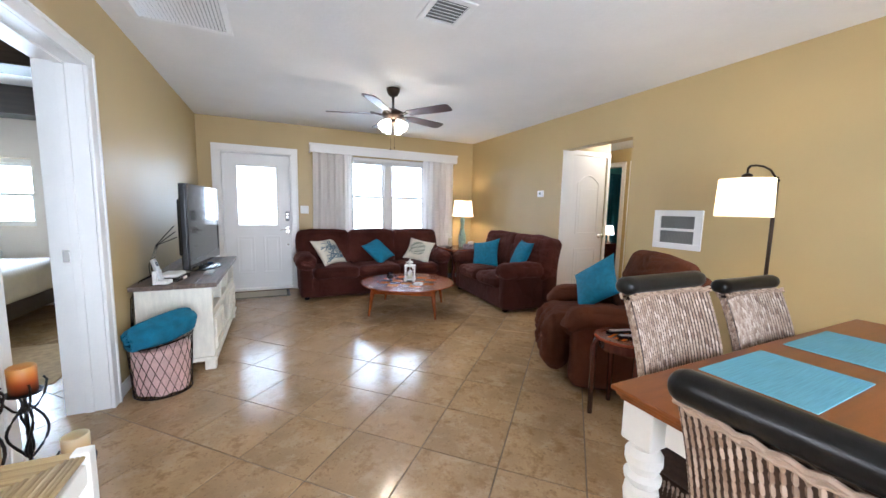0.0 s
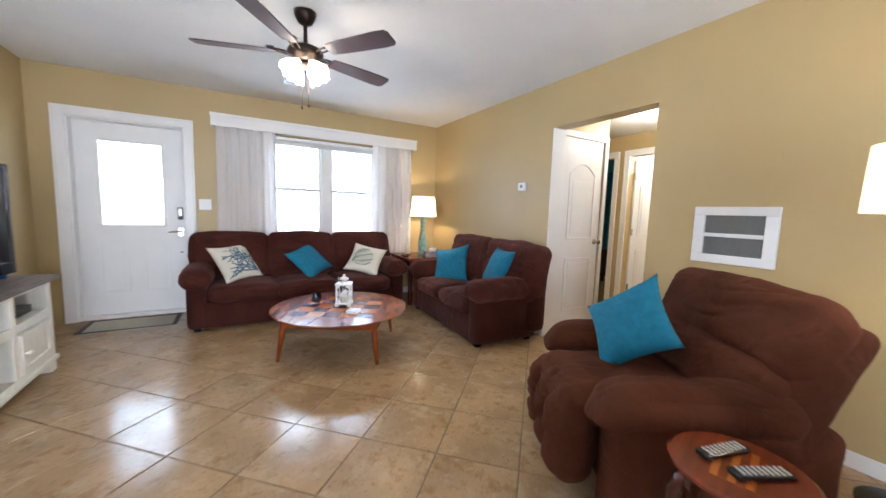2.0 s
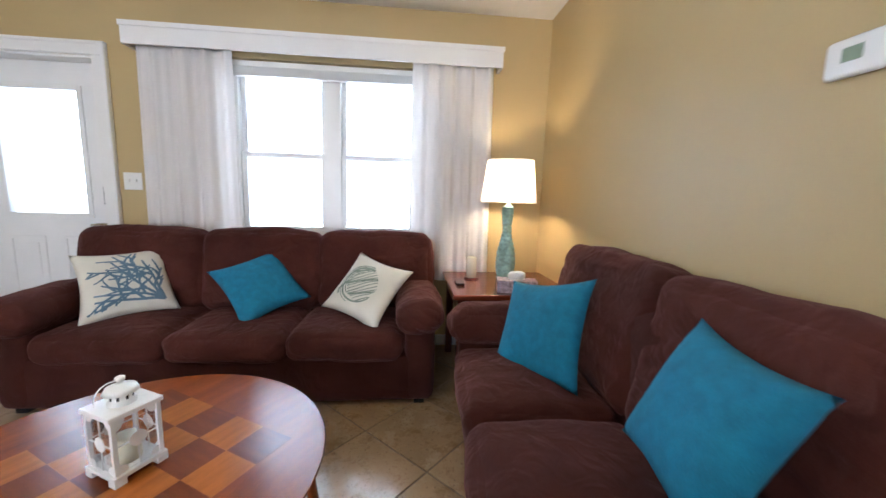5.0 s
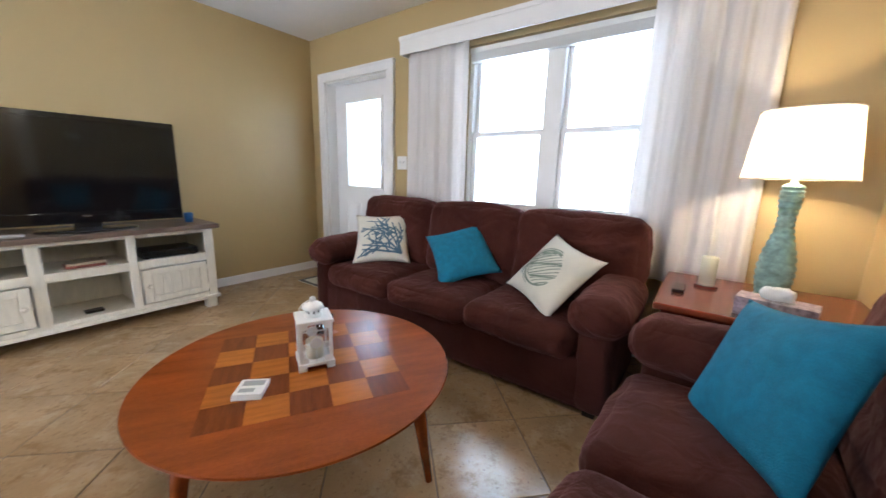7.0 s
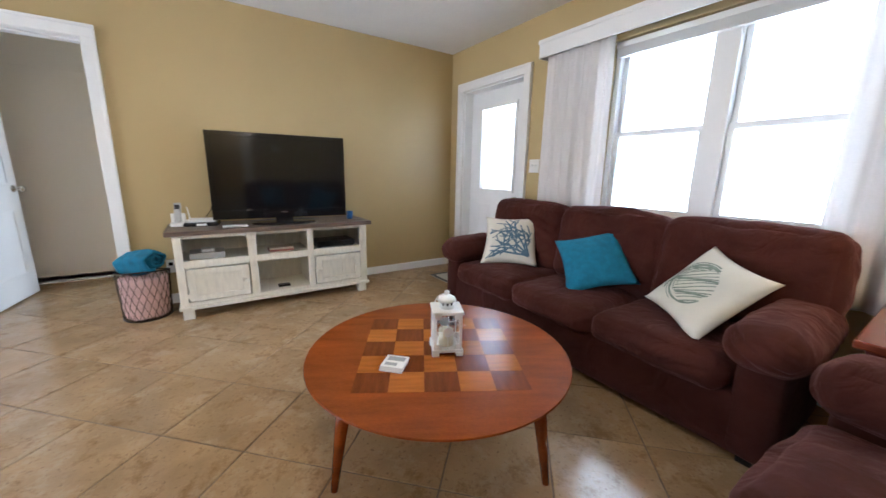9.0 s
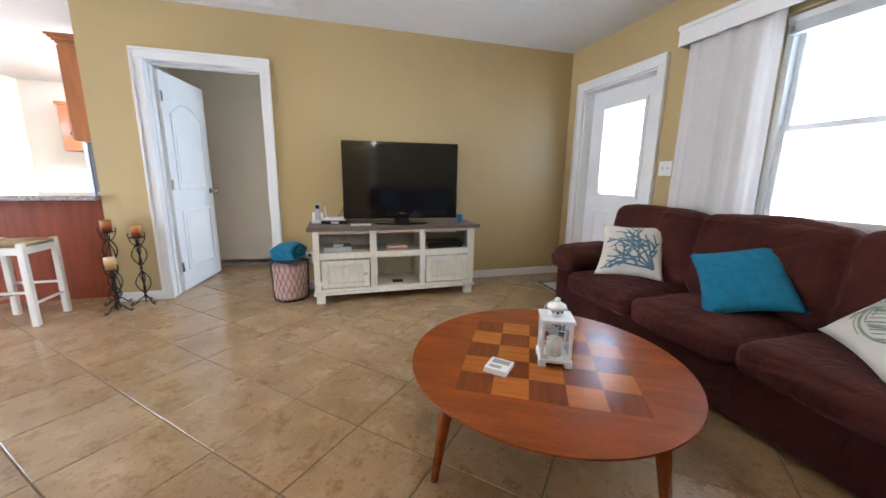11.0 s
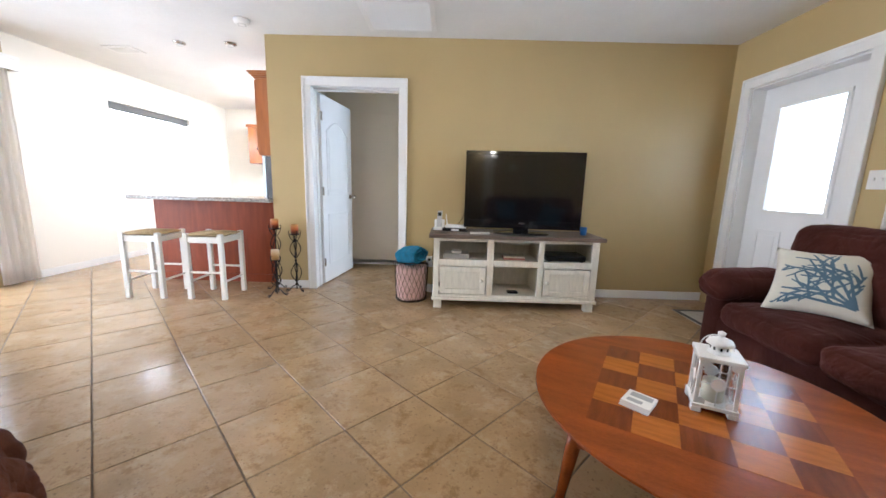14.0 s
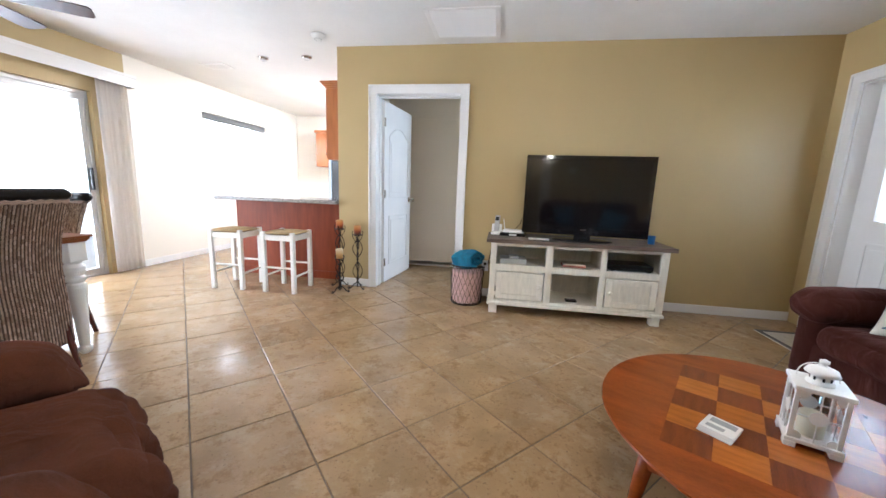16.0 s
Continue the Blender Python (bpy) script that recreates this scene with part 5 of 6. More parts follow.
# ---- ceiling ----
def ceiling_fan(m, label, lit):
    t = thing("ceiling_fan", m, label, "ceiling fan", "ceiling fans")
    bm = bmesh.new()
    lathe(bm, [(0.0, -0.085), (0.02, -0.085), (0.045, -0.07), (0.066, -0.03), (0.07, -0.002), (0.0, -0.001)], segs=28, caps=False)
    part("canopy", bm, M_BRONZE, t, smooth=True)
    bm = bmesh.new()
    tube(bm, [(0, 0, -0.08), (0, 0, -0.23)], 0.013, 10)
    part("downrod", bm, M_BRONZE, t)
    bm = bmesh.new()
    lathe(bm, [(0.0, -0.195), (0.03, -0.2), (0.06, -0.215), (0.105, -0.235), (0.115, -0.255), (0.11, -0.28), (0.075, -0.3), (0.06, -0.315), (0.0, -0.32)], segs=36, caps=False)
    part("motor", bm, M_BRONZE, t, smooth=True)
    for k in range(5):
        a = Matrix.Rotation(radians(18 + 72 * k), 4, "Z")
        bm = bmesh.new()
        tube(bm, [(0.08, 0, -0.27), (0.12, 0.02, -0.265), (0.17, 0.022, -0.257), (0.2, 0, -0.253), (0.17, -0.022, -0.257), (0.12, -0.02, -0.265), (0.08, 0, -0.27)], 0.006, 6)
        box(bm, (0.185, -0.045, -0.255), (0.23, 0.045, -0.249), 0.002)
        bmesh.ops.transform(bm, matrix=a, verts=bm.verts)
        iron = part("blade_iron", bm, M_BRONZE, t)
        bm = bmesh.new()
        out = [(0.19, -0.05), (0.3, -0.06), (0.58, -0.072), (0.65, -0.066), (0.668, -0.045), (0.668, 0.045), (0.65, 0.066), (0.58, 0.072), (0.3, 0.06), (0.19, 0.05)]
        rows = [[bm.verts.new((x, y, z)) for x, y in out] for z in (-0.003, 0.003)]
        bm.faces.new(rows[0][::-1])
        bm.faces.new(rows[1])
        for i in range(len(out)):
            j = (i + 1) % len(out)
            bm.faces.new((rows[0][i], rows[0][j], rows[1][j], rows[1][i]))
        bmesh.ops.transform(bm, matrix=a @ pose(0, 0, -0.262, -11), verts=bm.verts)
        part("blade", bm, M_BLADE, t)
    if lit:
        bm = bmesh.new()
        lathe(bm, [(0.0, -0.315), (0.05, -0.317), (0.055, -0.335), (0.03, -0.355), (0.0, -0.36)], segs=24, caps=False)
        part("light_hub", bm, M_BRONZE, t, smooth=True)
        for k in range(4):
            a = Matrix.Rotation(radians(30 + 90 * k), 4, "Z")
            bm = bmesh.new()
            prof = [(0.02, 0.0), (0.026, -0.012), (0.05, -0.05), (0.062, -0.085), (0.07, -0.1)]
            vs = lathe(bm, prof, segs=24, caps=False)
            for v in vs:
                if v.co.z < -0.09:
                    v.co.z += 0.008 * math.sin(8 * math.atan2(v.co.y, v.co.x))
            bmesh.ops.transform(bm, matrix=a @ pose(0.06, 0, -0.325, 0, -38, 0), verts=bm.verts)
            shade = part("glass_shade", bm, M_FROST, t, "lit frosted tulip glass shade", smooth=True)
        bm = bmesh.new()
        for x, ln in ((0.02, 0.22), (-0.022, 0.24)):
            tube(bm, [(x, 0.01, -0.355), (x, 0.01, -0.355 - ln)], 0.0012, 5)
            lathe(bm, [(0.0, 0), (0.005, 0.003), (0.006, 0.02), (0.0, 0.026)], at=(x, 0.01, -0.38 - ln), segs=10, caps=False)
        part("pull_chain", bm, M_BRONZE, t)
    return t


ceiling_fan(pose(2.088, 4.72, H), "dark bronze ceiling fan with four lit tulip lights", True)
ceiling_fan(pose(1.83, 0.85, H, 0, 0, 40), "dark bronze ceiling fan over the dining area", False)


def vent(name, x0, x1, y0, y1, slats, along, label, tilt):
    t = thing(name, pose(0, 0, H), label, "air vent")
    w = 0.04
    bm = bmesh.new()
    for lo, hi in (((x0, y0, -0.012), (x1, y0 + w, -0.001)), ((x0, y1 - w, -0.012), (x1, y1, -0.001)), ((x0, y0 + w, -0.012), (x0 + w, y1 - w, -0.001)), ((x1 - w, y0 + w, -0.012), (x1, y1 - w, -0.001))):
        box(bm, lo, hi, 0.003)
    part("frame", bm, M_TRIM, t)
    part("backing", bm_box((x0 + w, y0 + w, -0.003), (x1 - w, y1 - w, -0.001)), mat("grey_duct", (0.16, 0.16, 0.155), 0.8), t)
    a0, a1 = (x0 + w, x1 - w) if along == "y" else (y0 + w, y1 - w)
    b0, b1 = (y0 + w, y1 - w) if along == "y" else (x0 + w, x1 - w)
    st = (a1 - a0) / slats
    first = None
    for k in range(slats):
        c = a0 + (k + 0.5) * st
        if first is None:
            bm = bmesh.new()
            if along == "y":
                box(bm, (-st * 0.42, b0, -0.001), (st * 0.42, b1, 0.001))
            else:
                box(bm, (b0, -st * 0.42, -0.001), (b1, st * 0.42, 0.001))
            first = o = part("slat", bm, M_TRIM, t)
        else:
            o = new("slat", first.data)
            o.parent = t
        o.matrix_basis = pose(c, 0, -0.009, 0, tilt, 0) if along == "y" else pose(0, c, -0.009, tilt, 0, 0)
    return t


vent("return_vent", 0.15, 0.72, 3.56, 4.16, 22, "y", "large white louvred return-air grille in the ceiling", -32)
vent("supply_vent", 1.81, 2.09, 3.01, 3.33, 7, "x", "small white louvred ceiling register", 35)
vent("kitchen_vent", -0.6, -0.38, 0.55, 0.87, 6, "x", "small white kitchen ceiling register", 35)
t = thing("smoke_detector", pose(0.3, 2.46, H), "round white smoke detector on the ceiling", "smoke detector")
bm = bmesh.new()
lathe(bm, [(0.0, -0.042), (0.045, -0.042), (0.06, -0.03), (0.066, -0.012), (0.066, -0.001), (0.0, -0.001)], segs=32, caps=False)
part("case", bm, M_WHITE, t, smooth=True)
bm = bmesh.new()
lathe(bm, [(0.03, -0.044), (0.036, -0.044), (0.036, -0.0415), (0.03, -0.0415)], segs=24, caps=False)
part("sensor_ring", bm, M_GREYPL, t)
for y in (1.5, 2.03):
    t = thing("ceiling_spotlight", pose(-0.25, y, H), "small round nickel ceiling light over the bar", "ceiling light", "bar ceiling lights")
    bm = bmesh.new()
    lathe(bm, [(0.0, -0.03), (0.02, -0.028), (0.055, -0.012), (0.058, -0.001), (0.0, -0.001)], segs=28, caps=False)
    part("canopy", bm, M_CHROME, t, smooth=True)
    bm = bmesh.new()
    lathe(bm, [(0.0, -0.036), (0.024, -0.036), (0.03, -0.031), (0.03, -0.022), (0.0, -0.022)], segs=24, caps=False)
    part("lens", bm, mat("white_opal_glass", (0.85, 0.85, 0.85), 0.2), t, "white opal lens", smooth=True)


# ---- on the walls ----
def wall_heater():
    t = thing("wall_heater", pose(4.34, 3.113, 1.136), "white recessed wall heater grille with two grey screens", "heater")
    bm = bmesh.new()
    for lo, hi in (((-0.02, -0.22, 0.125), (-0.001, 0.22, 0.18)), ((-0.02, -0.22, -0.18), (-0.001, 0.22, -0.125)), ((-0.02, -0.22, -0.125), (-0.001, -0.155, 0.125)), ((-0.02, 0.155, -0.125), (-0.001, 0.22, 0.125)), ((-0.02, -0.155, -0.012), (-0.001, 0.155, 0.012))):
        box(bm, lo, hi, 0.004)
    part("frame", bm, M_TRIM, t)
    M_SCREENG = mat("grey_metal_screen", (0.24, 0.24, 0.23), 0.5, metal=0.4, var=0.1)
    for z0, z1 in ((0.012, 0.125), (-0.125, -0.012)):
        g = part("grille", bm_box((-0.006, -0.155, z0), (-0.002, 0.155, z1)), M_SCREENG, t)
        first = None
        for k in range(24):
            if first is None:
                first = fin = part("fin", bm_box((-0.011, -0.003, z0), (-0.006, 0.003, z1)), M_SCREENG, g)
            else:
                fin = new("fin", first.data)
                fin.parent = g
            fin.location = (0, -0.149 + k * 0.01296, 0)


wall_heater()
t = thing("thermostat", pose(4.34, 5.027, 1.523), "white oval wall thermostat with a small display", "thermostat")
bm = bmesh.new()
soft_box(bm, (-0.028, -0.06, -0.045), (-0.001, 0.06, 0.045), 0.026, 0.0, 10)
part("case", bm, M_WHITE, t, smooth=True)
part("display", bm_box((-0.0295, -0.02, -0.012), (-0.0275, 0.02, 0.02)), mat("green_grey_display", (0.25, 0.32, 0.24), 0.2), t)
t = thing("switch_plate", pose(1.37, 7.0, 1.23), "white double light switch plate by the front door", "light switch")
part("plate", bm_box((-0.06, -0.007, -0.06), (0.06, -0.0005, 0.06), 0.003), M_WHITE, t)
for x in (-0.023, 0.023):
    part("toggle", bm_box((x - 0.006, -0.018, -0.006), (x + 0.006, -0.006, 0.014), 0.002), M_WHITE, t)
t = thing("switch_plate", pose(0.01, -0.15, 1.2), "white light switch plate by the patio door", "light switch")
part("plate", bm_box((-0.036, 0.0005, -0.06), (0.036, 0.007, 0.06), 0.003), M_WHITE, t)
part("toggle", bm_box((-0.006, 0.006, -0.006), (0.006, 0.018, 0.014), 0.002), M_WHITE, t)


# ---- breakfast bar and kitchen ----
M_BARWOOD = mat("reddish_cherry_panel", (0.21, 0.042, 0.012), 0.45, var=0.22, scale=3, stretch=(8, 8, 1), spec=0.25)
M_GRANITE = mat("grey_granite", (0.30, 0.28, 0.26), 0.15, var=0.7, scale=55, bscale=200)
M_CABINET = mat("honey_cherry_cabinet", (0.36, 0.125, 0.035), 0.3, var=0.2, scale=3, stretch=(8, 8, 1), coat=0.2)
t = thing("breakfast_bar", pose(0, 0, 0), "cherry wood breakfast bar with a granite top", "breakfast bar")
bm = bmesh.new()
box(bm, (-0.34, 1.1, 0.001), (-0.18, 2.503, 0.9), 0.002)
part("panel", bm, M_BARWOOD, t)
part("kick_board", bm_box((-0.182, 1.1, 0.001), (-0.166, 2.498, 0.09), 0.003), M_BARWOOD, t)
bm = bmesh.new()
box(bm, (-0.62, 1.015, 0.902), (0.06, 2.5, 0.94), 0.008)
part("counter_top", bm, M_GRANITE, t, "speckled grey granite slab")
t = thing("base_cabinet", pose(0, 0, 0), "cherry kitchen base cabinets under a granite worktop", "cabinet")
part("body", bm_box((-1.85, 1.95, 0.001), (-0.63, 2.5, 0.88), 0.003), M_CABINET, t)
for k in range(2):
    part("door", bm_box((-1.83 + k * 0.6, 1.93, 0.12), (-1.25 + k * 0.6, 1.949, 0.84), 0.004), M_CABINET, t)
part("worktop", bm_box((-1.87, 1.91, 0.882), (-0.625, 2.5, 0.92), 0.006), M_GRANITE, t)


def upper_cabinet():
    t = thing("wall_cabinet", pose(0, 0, 0), "honey cherry wall cabinet with crown moulding", "cabinet")
    part("body", bm_box((-1.15, 2.2, 1.4), (-0.37, 2.502, 2.2), 0.003), M_CABINET, t)
    for a, b in ((-1.145, -0.765), (-0.76, -0.375)):
        door = part("door", bm_box((a, 2.18, 1.41), (b, 2.199, 2.19), 0.004), M_CABINET, t)
        bm = bmesh.new()
        panel_frame(bm, a + 0.05, b - 0.05, 1.46, 2.14, 2.18, 0.015, 0.006)
        part("moulding", bm, M_CABINET, door)
        bm = bmesh.new()
        lathe(bm, [(0.005, 0), (0.005, 0.012), (0.014, 0.018), (0.0, 0.026)], segs=14, caps=False, m=pose(b - 0.03, 2.18, 1.47, 90))
        part("knob", bm, M_CHROME, door, smooth=True)
    bm = bmesh.new()
    for k in range(4):
        box(bm, (-1.15 - 0.012 * k, 2.18 - 0.016 * k, 2.2 + 0.018 * k), (-0.365 + 0.012 * k, 2.502, 2.2 + 0.018 * (k + 1)), 0.003)
    part("crown", bm, M_CABINET, t)


upper_cabinet()
M_STEEL = mat("stainless_steel", (0.35, 0.38, 0.42), 0.3, metal=0.9, var=0.05)
t = thing("refrigerator", pose(-2.27, 1.92, 0, 0, 0, -90), "tall stainless steel refrigerator in the kitchen", "refrigerator")
part("body", bm_box((-0.28, -0.38, 0.02), (0.42, 0.38, 1.82), 0.01), mat("dark_grey_case", (0.08, 0.09, 0.1), 0.4), t)
for a, b in ((-0.38, -0.004), (0.004, 0.38)):
    d = part("door", bm_box((0.425, a, 0.1), (0.48, b, 1.82), 0.01), M_STEEL, t)
    part("handle", bm_box((0.5, (b - 0.06) if a < -0.1 else (a + 0.03), 0.7), (0.52, (b - 0.03) if a < -0.1 else (a + 0.06), 1.5), 0.006), M_CHROME, d)
for x, y in ((-0.2, -0.33), (0.36, -0.33), (-0.2, 0.33), (0.36, 0.33)):
    part("foot", bm_box((x - 0.03, y - 0.03, 0.0), (x + 0.03, y + 0.03, 0.03)), M_BLACK, t)
t = thing("wall_cabinet", pose(-3.648, 0.9, 0), "honey cherry wall cabinet on the kitchen end wall", "cabinet")
part("body", bm_box((0.0, -0.45, 1.45), (0.3, 0.45, 2.12), 0.003), M_CABINET, t)
for a, b in ((-0.445, -0.003), (0.003, 0.445)):
    part("door", bm_box((0.301, a, 1.46), (0.32, b, 2.11), 0.004), M_CABINET, t)
part("crown", bm_box((0.0, -0.47, 2.12), (0.34, 0.47, 2.17), 0.006), M_CABINET, t)
t = thing("utensil_crock", pose(-0.42, 2.4, 0.94), "small nickel pot with utensils on the counter", "utensil pot")
bm = bmesh.new()
lathe(bm, [(0.0, 0), (0.04, 0), (0.045, 0.06), (0.04, 0.11), (0.036, 0.11), (0.036, 0.01), (0.0, 0.01)], segs=24, caps=False)
part("pot", bm, M_CHROME, t, smooth=True)
for k in range(3):
    bm = bmesh.new()
    tube(bm, [(0, 0, 0.012), (0.02 * (k - 1), 0.015 * (k - 1), 0.24)], 0.004, 6)
    part("utensil", bm, M_BLACK, t)


def bar_stool():
    t = thing("bar_stool", pose(0.315, 2.07, 0), "white wooden bar stool with a woven rush seat", "bar stool", "bar stools")
    w, d, h = 0.16, 0.16, 0.6
    legs = []
    for x in (-1, 1):
        for y in (-1, 1):
            part("leg", bm_box((x * w - 0.02, y * d - 0.02, 0), (x * w + 0.02, y * d + 0.02, h + 0.025), 0.005), M_TRIM_CREAM, t)
    for z in (0.17, 0.26):
        for s in (-1, 1):
            bm = bmesh.new()
            tube(bm, [(-w + 0.02, s * d, z), (w - 0.02, s * d, z)] if z < 0.2 else [(s * w, -d + 0.02, z), (s * w, d - 0.02, z)], 0.011, 8)
            part("stretcher", bm, M_TRIM_CREAM, t)
    for s in (-1, 1):
        part("seat_rail", bm_box((-w + 0.02, s * d - 0.014, h - 0.06), (w - 0.02, s * d + 0.014, h - 0.005), 0.004), M_TRIM_CREAM, t)
        part("seat_rail", bm_box((s * w - 0.014, -d + 0.02, h - 0.06), (s * w + 0.014, d - 0.02, h - 0.005), 0.004), M_TRIM_CREAM, t)
    bm = bmesh.new()
    n = 17
    for k in range(n):          # strands in four wedges that meet in an X
        r = (k + 0.5) / n
        e = r * (w + 0.012)
        z = h + 0.012 + 0.008 * (1 - r)
        for a in range(4):
            m = Matrix.Rotation(radians(90 * a), 4, "Z")
            vs = len(bm.verts)
            pts = [m @ Vector((-e, e, z)), m @ Vector((0, e, z + 0.003)), m @ Vector((e, e, z))]
            tube(bm, pts, 0.0062, 6)
    tagged(part("rush_seat", bm, M_RUSH, t, "golden woven rush seat", smooth=True), kind="stuff")
    part("seat_underside", bm_box((-w + 0.014, -d + 0.014, h - 0.005), (w - 0.014, d - 0.014, h + 0.008), 0.003), mat("rush_shadow", (0.28, 0.2, 0.1), 0.9), t)
    return t


M_TRIM_CREAM = mat("cream_white_paint", (0.78, 0.75, 0.68), 0.4, var=0.04)
M_RUSH = island_mat("golden_rush", [(0.42, 0.30, 0.14), (0.55, 0.41, 0.20), (0.34, 0.23, 0.10), (0.60, 0.46, 0.25)], 0.75)
stool = bar_stool()
copy_thing(stool, pose(0.33, 1.49, 0, 0, 0, 2))


def candle_stand(x, y, h, rz, label, wax=None):
    t = thing("candle_stand", pose(x, y, 0, 0, 0, rz), label, "candle stand", "iron candle stands")
    zt = h - 0.11
    bm = bmesh.new()
    tube(bm, [(0, 0, 0.02), (0, 0, zt)], 0.006, 8)
    for z in (0.08, zt * 0.55, zt - 0.06):
        lathe(bm, [(0.006, -0.012), (0.013, -0.004), (0.013, 0.004), (0.006, 0.012)], at=(0, 0, z), segs=12, caps=False)
    part("stem", bm, M_IRON, t)
    n_cages = 2 if h > 0.6 else 1
    for c in range(n_cages):
        z0 = 0.1 + c * (zt * 0.42)
        z1 = z0 + zt * 0.34
        for k in range(4):
            a = radians(90 * k + 45)
            bm = bmesh.new()
            tube(bm, [((0.006 + 0.045 * math.sin(math.pi * j / 10)) * math.cos(a + 0.12 * j), (0.006 + 0.045 * math.sin(math.pi * j / 10)) * math.sin(a + 0.12 * j), z0 + (z1 - z0) * j / 10) for j in range(11)], 0.0045, 6)
            part("cage_rod", bm, M_IRON, t)
    for k in range(3):
        a = radians(120 * k + 20)
        bm = bmesh.new()
        tube(bm, [(r * math.cos(a), r * math.sin(a), z) for r, z in ((0.0, 0.075), (0.04, 0.055), (0.07, 0.02), (0.095, 0.007), (0.105, 0.018), (0.095, 0.028), (0.085, 0.022))], 0.005, 6)
        part("foot", bm, M_IRON, t)
    for k in range(4):
        a = radians(90 * k)
        bm = bmesh.new()
        tube(bm, [(r * math.cos(a), r * math.sin(a), zt + z) for r, z in ((0.0, -0.075), (0.03, -0.055), (0.05, -0.02), (0.06, 0.03), (0.052, 0.045))], 0.004, 6)
        part("claw", bm, M_IRON, t)
    bm = bmesh.new()
    lathe(bm, [(0.0, 0), (0.045, 0.0), (0.05, 0.008), (0.046, 0.008), (0.04, 0.004), (0.0, 0.004)], at=(0, 0, zt), segs=24, caps=False)
    part("dish", bm, M_IRON, t)
    bm = bmesh.new()
    lathe(bm, [(0.0, 0.005), (0.037, 0.005), (0.038, 0.1), (0.034, 0.104), (0.026, 0.09), (0.0, 0.085)], at=(0, 0, zt), segs=28, caps=False)
    part("candle", bm, wax or M_CANDLE, t, "cream and honey pillar candle" if wax else "amber and brown striped pillar candle", smooth=True)
    return t


M_IRON = mat("black_wrought_iron", (0.018, 0.014, 0.012), 0.5, metal=0.6, var=0.3)


def banded_wax(name, bands):
    m = mat(name, bands[1], 0.45)
    n, l = m.node_tree.nodes, m.node_tree.links
    p = n["Principled BSDF"]
    tc, sep, r = n.new("ShaderNodeTexCoord"), n.new("ShaderNodeSeparateXYZ"), n.new("ShaderNodeValToRGB")
    l.new(tc.outputs["Generated"], sep.inputs[0])
    l.new(sep.outputs["Z"], r.inputs[0])
    e = r.color_ramp.elements
    e[0].color, e[1].color = (*bands[0], 1), (*bands[3], 1)
    e.new(0.4).color = (*bands[1], 1)
    e.new(0.7).color = (*bands[2], 1)
    for k in list(p.inputs["Base Color"].links):
        l.remove(k)
    l.new(r.outputs[0], p.inputs["Base Color"])
    p.inputs["Subsurface Weight"].default_value = 0.1
    return m


M_CANDLE = banded_wax("amber_banded_wax", ((0.03, 0.008, 0.005), (0.30, 0.06, 0.012), (0.50, 0.17, 0.03), (0.55, 0.28, 0.08)))
candle_stand(0.11, 2.56, 0.75, 10, "tall twisted black iron stand with a dark candle")
candle_stand(0.12, 2.765, 0.70, 40, "tall twisted black iron stand with an amber candle")
candle_stand(0.295, 2.64, 0.47, 75, "short twisted black iron stand with a cream candle", banded_wax("honey_cream_wax", ((0.42, 0.20, 0.05), (0.55, 0.33, 0.11), (0.66, 0.50, 0.25), (0.72, 0.62, 0.40))))


# ---- dining set ----
M_TABLETOP = mat("honey_brown_table", (0.20, 0.062, 0.014), 0.33, var=0.2, scale=4, stretch=(1, 9, 9), spec=0.35, grain=0.4)


def dining_table():
    t = thing("dining_table", pose(0, 0, 0), "farmhouse dining table, brown top on white turned legs", "dining table")
    x0, x1, y0, y1, h = 1.87, 3.67, 0.82, 1.75, 0.76
    bm = bmesh.new()
    box(bm, (x0 + 0.012, y0 + 0.012, h - 0.028), (x1 - 0.012, y1 - 0.012, h - 0.012), 0.003)
    box(bm, (x0 + 0.02, y0 + 0.02, h - 0.04), (x1 - 0.02, y1 - 0.02, h - 0.028), 0.003)
    top = part("tabletop", bm, M_TABLETOP, t)
    part("top_board", bm_box((x0, y0, h - 0.0135), (x1, y1, h), 0.004), M_TABLETOP, top)
    for lo, hi in (((x0 + 0.14, y0 + 0.06, h - 0.13), (x1 - 0.14, y0 + 0.08, h - 0.04)), ((x0 + 0.14, y1 - 0.08, h - 0.13), (x1 - 0.14, y1 - 0.06, h - 0.04)), ((x0 + 0.06, y0 + 0.14, h - 0.13), (x0 + 0.08, y1 - 0.14, h - 0.04)), ((x1 - 0.08, y0 + 0.14, h - 0.13), (x1 - 0.06, y1 - 0.14, h - 0.04))):
        part("apron", bm_box(lo, hi, 0.004), M_TRIM_CREAM, t)
    prof = [(0.022, 0.0), (0.034, 0.02), (0.036, 0.04), (0.026, 0.055), (0.028, 0.07), (0.034, 0.2), (0.042, 0.36), (0.05, 0.43), (0.046, 0.455), (0.036, 0.465), (0.05, 0.48), (0.052, 0.495), (0.04, 0.51), (0.052, 0.54), (0.052, 0.565), (0.038, 0.585), (0.045, 0.6)]
    for x in (x0 + 0.075, x1 - 0.075):
        for y in (y0 + 0.075, y1 - 0.075):
            bm = bmesh.new()
            lathe(bm, prof, at=(x, y, 0), segs=28)
            box(bm, (x - 0.048, y - 0.048, 0.6), (x + 0.048, y + 0.048, h - 0.04), 0.006)
            part("leg", bm, M_TRIM_CREAM, t, "white turned baluster leg")
    return t


